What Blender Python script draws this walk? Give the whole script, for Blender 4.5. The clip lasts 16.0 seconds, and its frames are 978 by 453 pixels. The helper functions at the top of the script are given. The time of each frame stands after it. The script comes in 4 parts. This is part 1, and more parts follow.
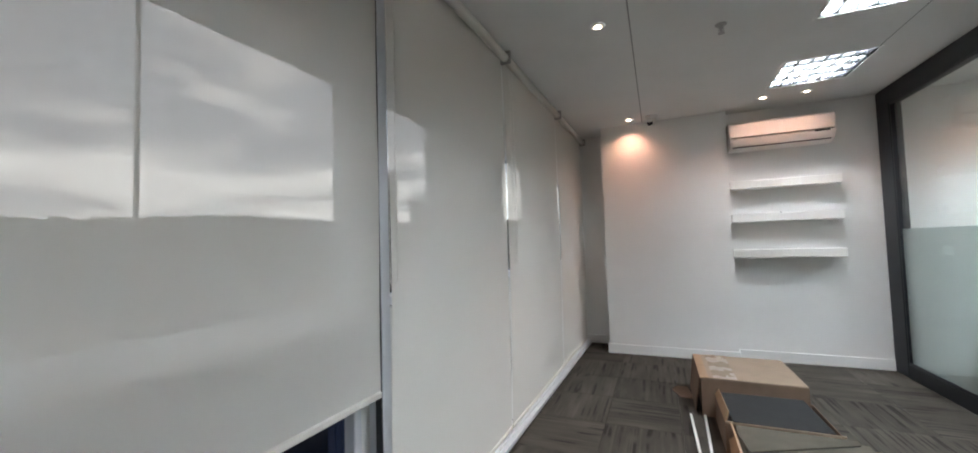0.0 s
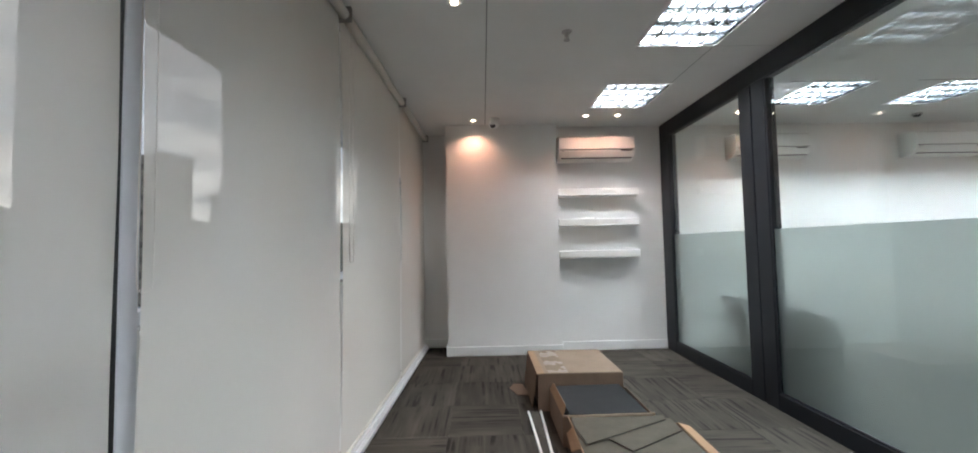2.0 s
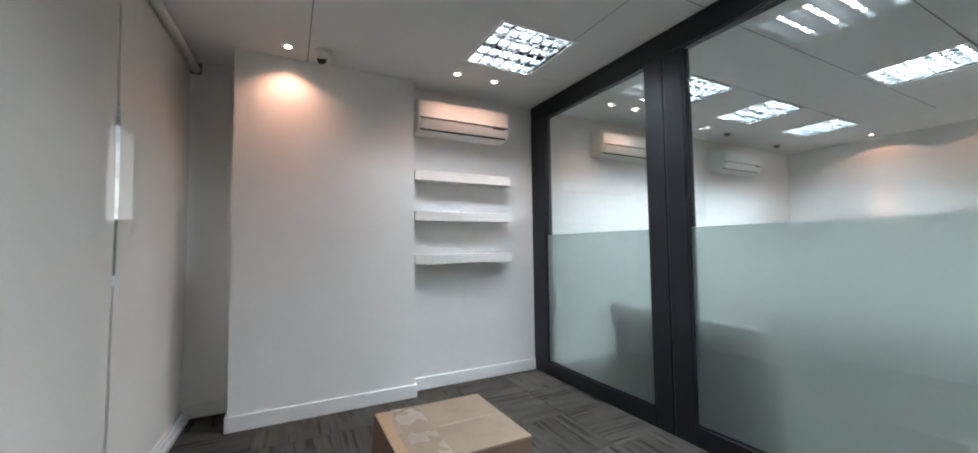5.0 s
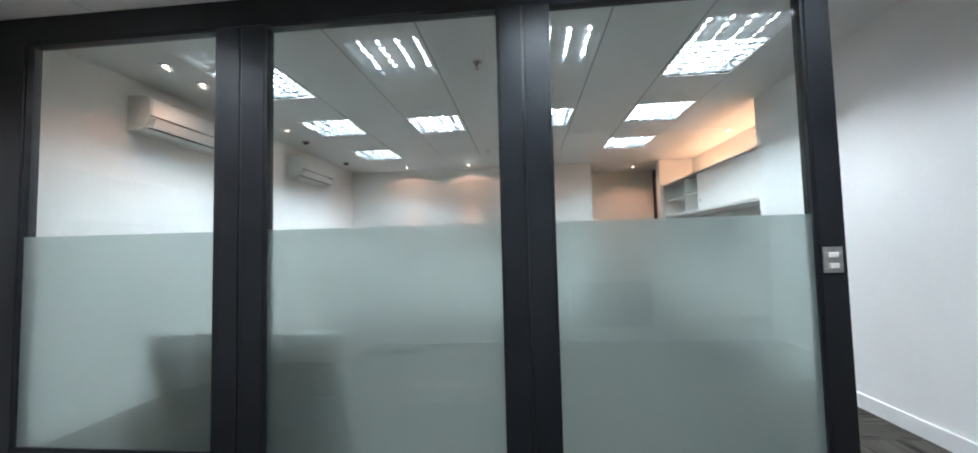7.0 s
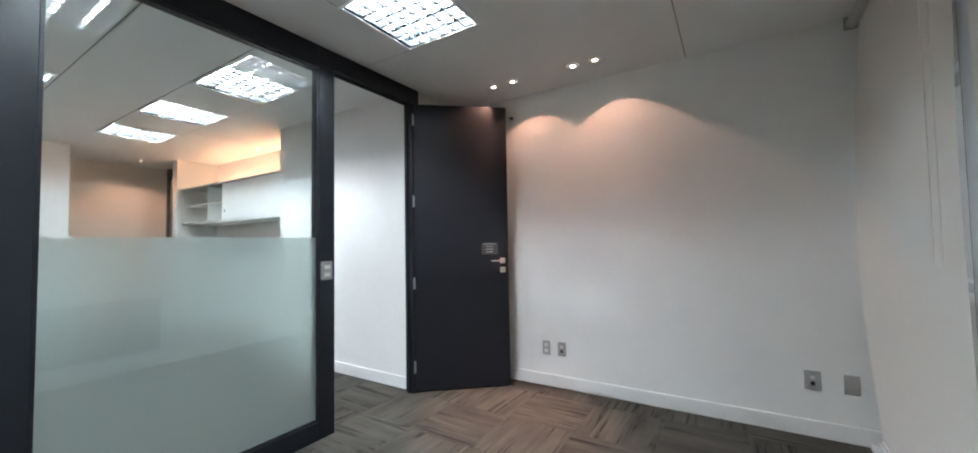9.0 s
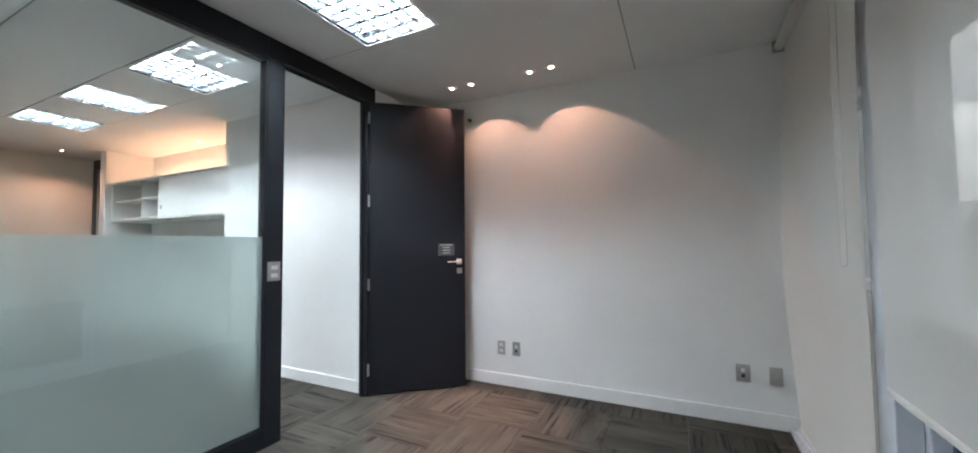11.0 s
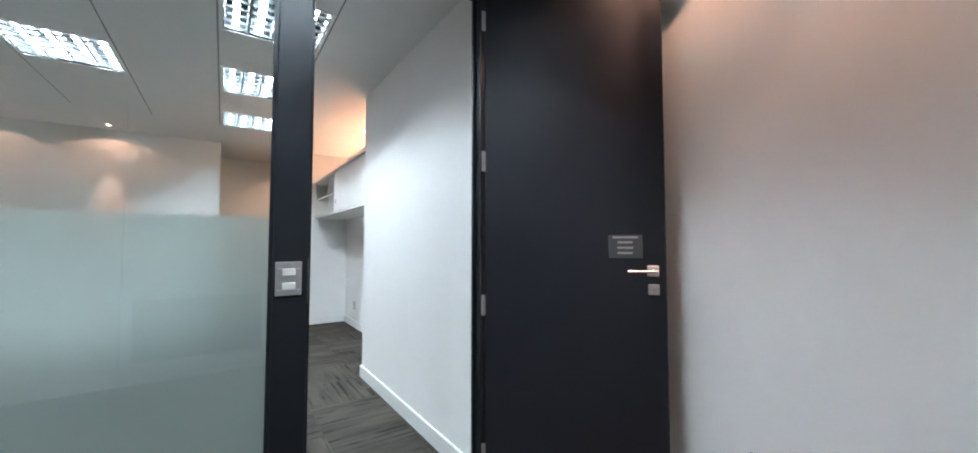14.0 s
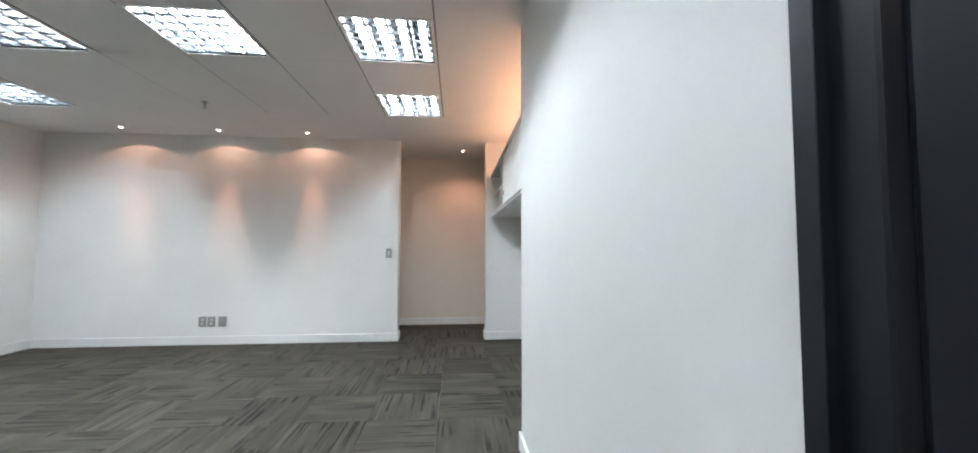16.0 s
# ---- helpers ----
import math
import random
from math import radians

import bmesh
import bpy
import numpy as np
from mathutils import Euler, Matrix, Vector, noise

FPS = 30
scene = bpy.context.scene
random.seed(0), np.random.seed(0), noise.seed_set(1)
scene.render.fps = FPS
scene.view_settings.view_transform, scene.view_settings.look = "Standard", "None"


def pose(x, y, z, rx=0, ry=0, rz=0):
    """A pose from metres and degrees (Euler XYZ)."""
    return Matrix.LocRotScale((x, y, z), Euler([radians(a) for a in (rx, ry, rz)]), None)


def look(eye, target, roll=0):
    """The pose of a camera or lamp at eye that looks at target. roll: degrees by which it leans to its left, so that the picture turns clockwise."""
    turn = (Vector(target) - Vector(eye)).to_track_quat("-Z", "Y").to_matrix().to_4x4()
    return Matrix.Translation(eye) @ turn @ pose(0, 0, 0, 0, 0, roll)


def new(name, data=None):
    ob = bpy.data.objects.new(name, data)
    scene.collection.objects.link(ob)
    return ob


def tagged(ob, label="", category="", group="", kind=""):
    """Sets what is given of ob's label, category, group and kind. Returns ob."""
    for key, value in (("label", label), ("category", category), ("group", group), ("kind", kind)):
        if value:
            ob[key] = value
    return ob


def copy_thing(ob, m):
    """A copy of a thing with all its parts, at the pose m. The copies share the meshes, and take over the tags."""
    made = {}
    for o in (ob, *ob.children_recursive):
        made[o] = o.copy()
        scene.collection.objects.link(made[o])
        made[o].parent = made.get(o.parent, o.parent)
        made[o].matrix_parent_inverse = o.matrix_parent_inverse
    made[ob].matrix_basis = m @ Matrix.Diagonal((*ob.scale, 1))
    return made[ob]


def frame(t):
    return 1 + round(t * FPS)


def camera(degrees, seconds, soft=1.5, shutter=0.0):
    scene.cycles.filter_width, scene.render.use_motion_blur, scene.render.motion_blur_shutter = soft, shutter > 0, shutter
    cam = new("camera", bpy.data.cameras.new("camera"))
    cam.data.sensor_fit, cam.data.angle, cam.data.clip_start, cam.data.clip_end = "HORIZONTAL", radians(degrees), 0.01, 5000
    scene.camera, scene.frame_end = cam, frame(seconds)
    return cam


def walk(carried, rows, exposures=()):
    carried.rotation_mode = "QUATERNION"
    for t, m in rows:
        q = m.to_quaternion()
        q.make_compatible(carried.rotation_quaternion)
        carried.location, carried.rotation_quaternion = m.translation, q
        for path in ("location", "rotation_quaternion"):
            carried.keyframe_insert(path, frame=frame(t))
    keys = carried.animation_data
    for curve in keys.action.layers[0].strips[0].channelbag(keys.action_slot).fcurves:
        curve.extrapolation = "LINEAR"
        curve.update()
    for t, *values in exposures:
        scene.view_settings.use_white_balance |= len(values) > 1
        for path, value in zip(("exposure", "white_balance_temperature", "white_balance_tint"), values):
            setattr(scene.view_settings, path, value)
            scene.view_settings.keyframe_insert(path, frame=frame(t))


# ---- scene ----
cam = camera(103.0, 16.0, 1.8)
PATH = [
    (0, (0.096, -0.131, 1.301), (-0.693, 1.704, 1.393), -1.7),
    (0.5, (0.091, -0.038, 1.297), (-0.387, 1.902, 1.378), -1.3),
    (1, (0.042, 0.011, 1.281), (-0.144, 2.0, 1.371), -1.0),
    (1.5, (-0.014, 0.059, 1.263), (-0.04, 2.057, 1.355), -1.1),
    (2, (-0.047, 0.177, 1.253), (-0.015, 2.175, 1.348), -1.1),
    (2.5, (-0.103, 0.359, 1.262), (0.045, 2.351, 1.352), -1.3),
    (3, (-0.167, 0.584, 1.252), (0.075, 2.567, 1.344), -1.2),
    (3.2, (-0.176, 0.687, 1.251), (0.128, 2.662, 1.344), -0.9),
    (5.5, (-0.033, 1.622, 1.217), (1.162, 3.222, 1.321), -1.0),
    (6, (0.073, 1.729, 1.209), (1.602, 3.015, 1.305), -1.0),
    (6.5, (0.116, 1.74, 1.205), (1.939, 2.555, 1.317), -1.2),
    (7, (0.101, 1.628, 1.208), (2.09, 1.81, 1.314), -1.4),
    (7.5, (0.013, 1.604, 1.258), (1.963, 1.165, 1.331), -1.6),
    (8, (-0.109, 1.644, 1.257), (1.652, 0.697, 1.332), -1.2),
    (8.5, (-0.172, 1.754, 1.293), (1.235, 0.334, 1.367), -1.0),
    (9, (-0.236, 1.843, 1.279), (0.815, 0.144, 1.361), -1.0),
    (9.2, (-0.258, 1.87, 1.279), (0.712, 0.123, 1.364), -0.9),
    (11.3, (-0.27, 1.833, 1.276), (0.587, 0.028, 1.363), -0.7),
    (11.5, (-0.243, 1.779, 1.272), (0.604, -0.03, 1.359), -0.8),
    (12, (-0.206, 1.505, 1.255), (0.645, -0.304, 1.337), -0.7),
    (12.5, (-0.089, 1.213, 1.228), (0.875, -0.538, 1.311), -0.7),
    (13, (0.062, 0.92, 1.217), (1.171, -0.742, 1.307), -0.4),
    (13.5, (0.268, 0.62, 1.235), (1.658, -0.815, 1.337), -0.3),
    (14, (0.492, 0.376, 1.234), (2.146, -0.755, 1.326), 0.0),
    (14.5, (0.786, 0.100, 1.236), (2.580, -0.784, 1.334), 0.1),
    (15, (1.066, -0.083, 1.237), (2.993, -0.614, 1.339), 0.2),
    (15.5, (1.449, -0.210, 1.225), (3.420, -0.529, 1.33), 0.2),
    (16, (1.811, -0.318, 1.239), (3.801, -0.49, 1.34), 0.1),
]
EYES = [(t, look(e, g, r)) for t, e, g, r in PATH]
walk(cam, EYES, [(0.0, -0.07, 6600, 13), (1.5, -0.07, 6600, 13), (3.0, -0.06, 6650, 13), (5.5, -0.05, 6250, 10), (7.0, -0.03, 6300, 11), (8.0, 0.19, 6750, 14),
                 (9.0, 0.17, 6400, 11), (11.5, 0.15, 6300, 11), (12.5, 0.10, 6250, 10), (13.5, 0.0, 6150, 9), (14.5, 0.06, 6150, 9), (15.0, 0.24, 6100, 7), (16.0, -0.17, 6450, 9)])

# ---- world and sun: dull overcast evening ----
H = 2.65
world = bpy.data.worlds.new("overcast_sky")
scene.world = world
world.use_nodes = True
wn, wl = world.node_tree.nodes, world.node_tree.links
wn.clear()
sky = wn.new("ShaderNodeTexSky")
sky.sky_type, sky.sun_disc = "NISHITA", False
sky.sun_elevation, sky.sun_rotation = radians(24), radians(150)
sky.air_density, sky.dust_density = 1.0, 4.0
wtc = wn.new("ShaderNodeTexCoord")
wmap = wn.new("ShaderNodeMapping")
wmap.inputs["Scale"].default_value = (1.6, 1.6, 6.0)
wnoise = wn.new("ShaderNodeTexNoise")
wnoise.inputs["Scale"].default_value, wnoise.inputs["Detail"].default_value = 2.6, 6.0
wramp = wn.new("ShaderNodeValToRGB")
wramp.color_ramp.elements[0].position, wramp.color_ramp.elements[0].color = 0.43, (7.9, 7.8, 8.1, 1)
wramp.color_ramp.elements[1].position, wramp.color_ramp.elements[1].color = 0.66, (24.0, 22.3, 20.6, 1)
wmix = wn.new("ShaderNodeMix")
wmix.data_type = "RGBA"
wmix.inputs[0].default_value = 0.86
wbg = wn.new("ShaderNodeBackground")
wbg.inputs["Strength"].default_value = 0.118
wout = wn.new("ShaderNodeOutputWorld")
wl.new(wtc.outputs["Generated"], wmap.inputs["Vector"])
wl.new(wmap.outputs["Vector"], wnoise.inputs["Vector"])
wsep = wn.new("ShaderNodeSeparateXYZ")
wlow = wn.new("ShaderNodeMapRange")            # cloud is brighter towards the horizon
for key, value in (("From Min", 0.05), ("From Max", 0.30), ("To Min", 0.16), ("To Max", -0.06)):
    wlow.inputs[key].default_value = value
wadd = wn.new("ShaderNodeMath")
wl.new(wtc.outputs["Generated"], wsep.inputs["Vector"])
wl.new(wsep.outputs["Z"], wlow.inputs["Value"])
wl.new(wnoise.outputs["Fac"], wadd.inputs[0])
wl.new(wlow.outputs["Result"], wadd.inputs[1])
wl.new(wadd.outputs["Value"], wramp.inputs["Fac"])
wl.new(sky.outputs["Color"], wmix.inputs["A"])
wl.new(wramp.outputs["Color"], wmix.inputs["B"])
wl.new(wmix.outputs["Result"], wbg.inputs["Color"])
wl.new(wbg.outputs["Background"], wout.inputs["Surface"])
sun = bpy.data.lights.new("sun", "SUN")
sun.energy, sun.angle, sun.color = 0.6, radians(14), (1.0, 0.95, 0.9)
new("sun", sun).matrix_world = look((0, 0, 20), (-6.0, 10.4, 14.6))

TUBE_POWER = 226.0          # radiance of the fluorescent tubes
HALOGEN = (1.0, 0.53, 0.36)


def halogen(x, y, watts, wide=132, blend=0.12, z=H - 0.012, aim=(0, 0)):
    """One small reflector lamp in the ceiling, pointing down."""
    d = bpy.data.lights.new("halogen_lamp", "SPOT")
    d.energy, d.color = watts, HALOGEN
    d.spot_size, d.spot_blend, d.shadow_soft_size = radians(wide), blend, 0.014
    new("halogen_lamp", d).matrix_world = look((x, y, z), (x + aim[0], y + aim[1] + 0.0001, z - 1))


# ---- materials ----
def shader(name):
    m = bpy.data.materials.new(name)
    m.use_nodes = True
    nt = m.node_tree
    return m, nt, nt.nodes["Principled BSDF"], nt.nodes["Material Output"]


def node(nt, kind, **inputs):
    n = nt.nodes.new(kind)
    for key, value in inputs.items():
        n.inputs[key.replace("_", " ")].default_value = value
    return n


def ramp(nt, source, stops):
    r = nt.nodes.new("ShaderNodeValToRGB")
    e = r.color_ramp.elements
    while len(e) < len(stops):
        e.new(0.5)
    for slot, (pos, col) in zip(e, stops):
        slot.position, slot.color = pos, (*col, 1)
    nt.links.new(source, r.inputs["Fac"])
    return r


def paint(name, color, rough=0.6, vary=0.06, scale=2.2, bump=0.05, grain=180.0, metal=0.0, spec=0.5):
    """A plain surface with soft stains, fine grain and a slight relief."""
    m, nt, bsdf, _ = shader(name)
    tc = nt.nodes.new("ShaderNodeTexCoord")
    big = node(nt, "ShaderNodeTexNoise", Scale=scale, Detail=4.0, Roughness=0.6)
    fine = node(nt, "ShaderNodeTexNoise", Scale=grain, Detail=2.0)
    for n in (big, fine):
        nt.links.new(tc.outputs["Object"], n.inputs["Vector"])
    lo = tuple(c * (1 - vary) for c in color)
    hi = tuple(min(1.0, c * (1 + vary)) for c in color)
    col = ramp(nt, big.outputs["Fac"], [(0.3, lo), (0.7, hi)])
    nt.links.new(col.outputs["Color"], bsdf.inputs["Base Color"])
    rr = node(nt, "ShaderNodeMapRange", To_Min=max(0.02, rough - 0.06), To_Max=min(1.0, rough + 0.06))
    nt.links.new(big.outputs["Fac"], rr.inputs["Value"])
    nt.links.new(rr.outputs["Result"], bsdf.inputs["Roughness"])
    b = node(nt, "ShaderNodeBump", Strength=bump, Distance=0.002)
    nt.links.new(fine.outputs["Fac"], b.inputs["Height"])
    nt.links.new(b.outputs["Normal"], bsdf.inputs["Normal"])
    bsdf.inputs["Metallic"].default_value = metal
    bsdf.inputs["Specular IOR Level"].default_value = spec
    return m


def glow(name, color, strength):
    m, nt, bsdf, _ = shader(name)
    bsdf.inputs["Base Color"].default_value = (0.9, 0.9, 0.9, 1)
    bsdf.inputs["Emission Color"].default_value = (*color, 1)
    bsdf.inputs["Emission Strength"].default_value = strength
    return m


WALL = paint("white_wall_paint", (0.80, 0.795, 0.78), 0.62, 0.025, 1.3, 0.10, 140, spec=0.35)
BEIGE = paint("beige_wall_paint", (0.77, 0.72, 0.64), 0.65, 0.03, 1.2, 0.08, 140, spec=0.3)
CEIL = paint("ceiling_board", (0.76, 0.76, 0.75), 0.85, 0.03, 1.7, 0.12, 120, spec=0.2)
SEAM = paint("ceiling_seam", (0.27, 0.27, 0.265), 0.8, 0.1)
TRIM = paint("white_satin_trim", (0.80, 0.80, 0.79), 0.4, 0.03, 3.0, 0.03)
BLACK = paint("black_powder_coat", (0.009, 0.011, 0.015), 0.42, 0.2, 5.0, 0.04, 300, spec=0.35)
DOORBLACK = paint("black_laminate", (0.012, 0.013, 0.018), 0.46, 0.12, 2.0, 0.05, 260, spec=0.30)
ALU = paint("anodised_aluminium", (0.76, 0.77, 0.79), 0.38, 0.05, 9.0, 0.03, 400, metal=0.3)
MULLION = paint("white_window_profile", (0.66, 0.68, 0.72), 0.4, 0.05, 6.0, 0.03)
STEEL = paint("brushed_steel", (0.46, 0.45, 0.445), 0.46, 0.08, 30.0, 0.05, 500, metal=0.9)
MIRROR = paint("louver_aluminium", (0.085, 0.09, 0.096), 0.28, 0.03, 20.0, 0.0, metal=1.0)
REFLECT = paint("polished_reflector", (0.20, 0.207, 0.215), 0.16, 0.03, 20.0, 0.0, metal=1.0)
PLASTIC = paint("white_plastic", (0.80, 0.79, 0.765), 0.34, 0.02, 4.0, 0.02)
GREYPLASTIC = paint("grey_plastic", (0.35, 0.34, 0.33), 0.45, 0.06, 20.0, 0.03)
DARK = paint("dark_plastic", (0.02, 0.02, 0.022), 0.35, 0.1)
LACQUER = paint("white_lacquer", (0.79, 0.785, 0.755), 0.42, 0.025, 3.0, 0.03)
PANELGREY = paint("grey_green_panel", (0.13, 0.142, 0.122), 0.6, 0.07, 3.0, 0.05)
SIGNGREY = paint("grey_sign_plate", (0.06, 0.058, 0.058), 0.4, 0.05)
SIGNTEXT = paint("pale_lettering", (0.33, 0.32, 0.31), 0.5, 0.02)
SILLBAND = paint("dark_grey_band", (0.035, 0.036, 0.035), 0.5, 0.1, 4.0, 0.03)
FARWALL = paint("far_plaster", (0.16, 0.155, 0.145), 0.9, 0.15, 0.2, 0.0)
ASPHALT = paint("pale_concrete_road", (0.38, 0.37, 0.35), 0.9, 0.15, 0.2, 0.0)
CABLE = paint("pale_cord", (0.74, 0.71, 0.66), 0.5, 0.03)
CONCRETE = paint("facade_plaster", (0.42, 0.42, 0.40), 0.8, 0.1, 1.0, 0.2, 60)
WHITEROD = paint("white_pvc", (0.82, 0.82, 0.80), 0.4, 0.03)
TUBE = glow("fluorescent_tube", (0.862, 0.985, 1.06), TUBE_POWER)
TUBEDIM = glow("weak_fluorescent_tube", (0.9, 0.97, 1.0), TUBE_POWER * 0.55)
COVE = glow("warm_cove_tube", (1.0, 0.52, 0.31), 52.0)
LAMP = glow("halogen_capsule", (1.0, 0.80, 0.60), 26.0)
LAMPOFF = glow("halogen_capsule_low", (1.0, 0.82, 0.64), 7.0)


def cardboard(name, color):
    m, nt, bsdf, _ = shader(name)
    tc = nt.nodes.new("ShaderNodeTexCoord")
    mp = node(nt, "ShaderNodeMapping", Scale=(3.0, 3.0, 3.0))
    big = node(nt, "ShaderNodeTexNoise", Scale=2.0, Detail=6.0, Roughness=0.65)
    wave = node(nt, "ShaderNodeTexWave", Scale=70.0, Distortion=0.6)
    nt.links.new(tc.outputs["Object"], mp.inputs["Vector"])
    nt.links.new(mp.outputs["Vector"], big.inputs["Vector"])
    nt.links.new(tc.outputs["Object"], wave.inputs["Vector"])
    col = ramp(nt, big.outputs["Fac"], [(0.25, tuple(c * 0.80 for c in color)), (0.5, color), (0.78, tuple(c * 1.12 for c in color))])
    nt.links.new(col.outputs["Color"], bsdf.inputs["Base Color"])
    b = node(nt, "ShaderNodeBump", Strength=0.12, Distance=0.002)
    nt.links.new(wave.outputs["Fac"], b.inputs["Height"])
    nt.links.new(b.outputs["Normal"], bsdf.inputs["Normal"])
    bsdf.inputs["Roughness"].default_value = 0.78
    return m


# Light put into the colour: CARD is the shaded sides, CARDTOP the lit tops.
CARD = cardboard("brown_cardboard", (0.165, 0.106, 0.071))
CARDTOP = cardboard("pale_lit_cardboard", (0.26, 0.193, 0.138))
KRAFT = cardboard("torn_kraft_edge", (0.34, 0.215, 0.125))


def packing_tape():
    m, nt, bsdf, _ = shader("clear_packing_tape")
    bsdf.inputs["Base Color"].default_value = (0.29, 0.225, 0.17, 1)
    n = node(nt, "ShaderNodeTexNoise", Scale=9.0, Detail=2.0)
    tco = nt.nodes.new("ShaderNodeTexCoord")
    nt.links.new(tco.outputs["Object"], n.inputs["Vector"])
    r = ramp(nt, n.outputs["Fac"], [(0.4, (0.16,) * 3), (0.7, (0.5,) * 3)])
    nt.links.new(r.outputs["Color"], bsdf.inputs["Roughness"])
    b = node(nt, "ShaderNodeBump", Strength=0.4, Distance=0.004)
    nt.links.new(n.outputs["Fac"], b.inputs["Height"])
    nt.links.new(b.outputs["Normal"], bsdf.inputs["Normal"])
    return m


TAPE = packing_tape()


def carpet(name, shade, streak):
    """Loop-pile carpet tile: grey-brown ground, broken dark and pale streaks along the tile's own length."""
    m, nt, bsdf, _ = shader(name)
    tc = nt.nodes.new("ShaderNodeTexCoord")
    info = nt.nodes.new("ShaderNodeObjectInfo")
    w = node(nt, "ShaderNodeMath")
    w.operation = "MULTIPLY"
    w.inputs[1].default_value = 57.0
    nt.links.new(info.outputs["Random"], w.inputs[0])

    def field(sx, sy, scale, detail):
        mp = node(nt, "ShaderNodeMapping", Scale=(sx, sy, 1.0))
        n = node(nt, "ShaderNodeTexNoise", Scale=scale, Detail=detail, Roughness=0.55)
        n.noise_dimensions = "4D"
        nt.links.new(tc.outputs["Object"], mp.inputs["Vector"])
        nt.links.new(mp.outputs["Vector"], n.inputs["Vector"])
        nt.links.new(w.outputs[0], n.inputs["W"])
        return n

    streaks, broad, pile = field(1.5, 38.0, 1.0, 1.0), field(1.2, 5.0, 1.6, 3.0), field(1, 1, 260.0, 2.0)
    base = ramp(nt, broad.outputs["Fac"], [(0.30, tuple(c * 0.72 for c in shade)), (0.52, shade), (0.74, tuple(c * 1.40 for c in shade))])
    mask = ramp(nt, streaks.outputs["Fac"], [(0.38, (1, 1, 1)), (0.44, (0, 0, 0)), (1.0, (0, 0, 0))])
    pale = ramp(nt, streaks.outputs["Fac"], [(0.0, (0, 0, 0)), (0.58, (0, 0, 0)), (0.68, (1, 1, 1))])

    def blend(fac, a, bcol, amount):
        mx = nt.nodes.new("ShaderNodeMix")
        mx.data_type = "RGBA"
        mul = node(nt, "ShaderNodeMath")
        mul.operation = "MULTIPLY"
        mul.inputs[1].default_value = amount
        nt.links.new(fac, mul.inputs[0])
        nt.links.new(mul.outputs[0], mx.inputs[0])
        nt.links.new(a, mx.inputs["A"])
        mx.inputs["B"].default_value = (*bcol, 1)
        return mx.outputs["Result"]

    patch = field(1.6, 1.6, 2.2, 2.0)
    worn = ramp(nt, patch.outputs["Fac"], [(0.44, (0.06,) * 3), (0.54, (1, 1, 1))])
    keep = node(nt, "ShaderNodeMath")
    keep.operation = "MULTIPLY"
    nt.links.new(mask.outputs["Color"], keep.inputs[0])
    nt.links.new(worn.outputs["Color"], keep.inputs[1])
    c = blend(keep.outputs[0], base.outputs["Color"], streak, 0.72)
    c = blend(pale.outputs["Color"], c, tuple(v * 1.7 for v in shade), 0.35)
    tone = node(nt, "ShaderNodeMapRange", To_Min=0.86, To_Max=1.14)
    nt.links.new(info.outputs["Random"], tone.inputs["Value"])
    hsv = nt.nodes.new("ShaderNodeHueSaturation")
    nt.links.new(tone.outputs["Result"], hsv.inputs["Value"])
    nt.links.new(c, hsv.inputs["Color"])
    nt.links.new(hsv.outputs["Color"], bsdf.inputs["Base Color"])
    bsdf.inputs["Roughness"].default_value = 0.95
    bsdf.inputs["Specular IOR Level"].default_value = 0.15
    b = node(nt, "ShaderNodeBump", Strength=0.5, Distance=0.003)
    add = node(nt, "ShaderNodeMath")
    add.operation = "ADD"
    nt.links.new(pile.outputs["Fac"], add.inputs[0])
    nt.links.new(streaks.outputs["Fac"], add.inputs[1])
    nt.links.new(add.outputs[0], b.inputs["Height"])
    nt.links.new(b.outputs["Normal"], bsdf.inputs["Normal"])
    return m


CARPET = carpet("streaked_carpet", (0.062, 0.056, 0.047), (0.010, 0.0092, 0.0085))
TILEBACK = paint("carpet_tile_backing", (0.085, 0.077, 0.060), 0.85, 0.16, 9.0, 0.5, 220, spec=0.2)
TILEDARK = paint("dark_carpet_face", (0.026, 0.027, 0.028), 0.9, 0.14, 12.0, 0.6, 260, spec=0.2)
SLAB = paint("screed", (0.2, 0.19, 0.18), 0.9, 0.1)


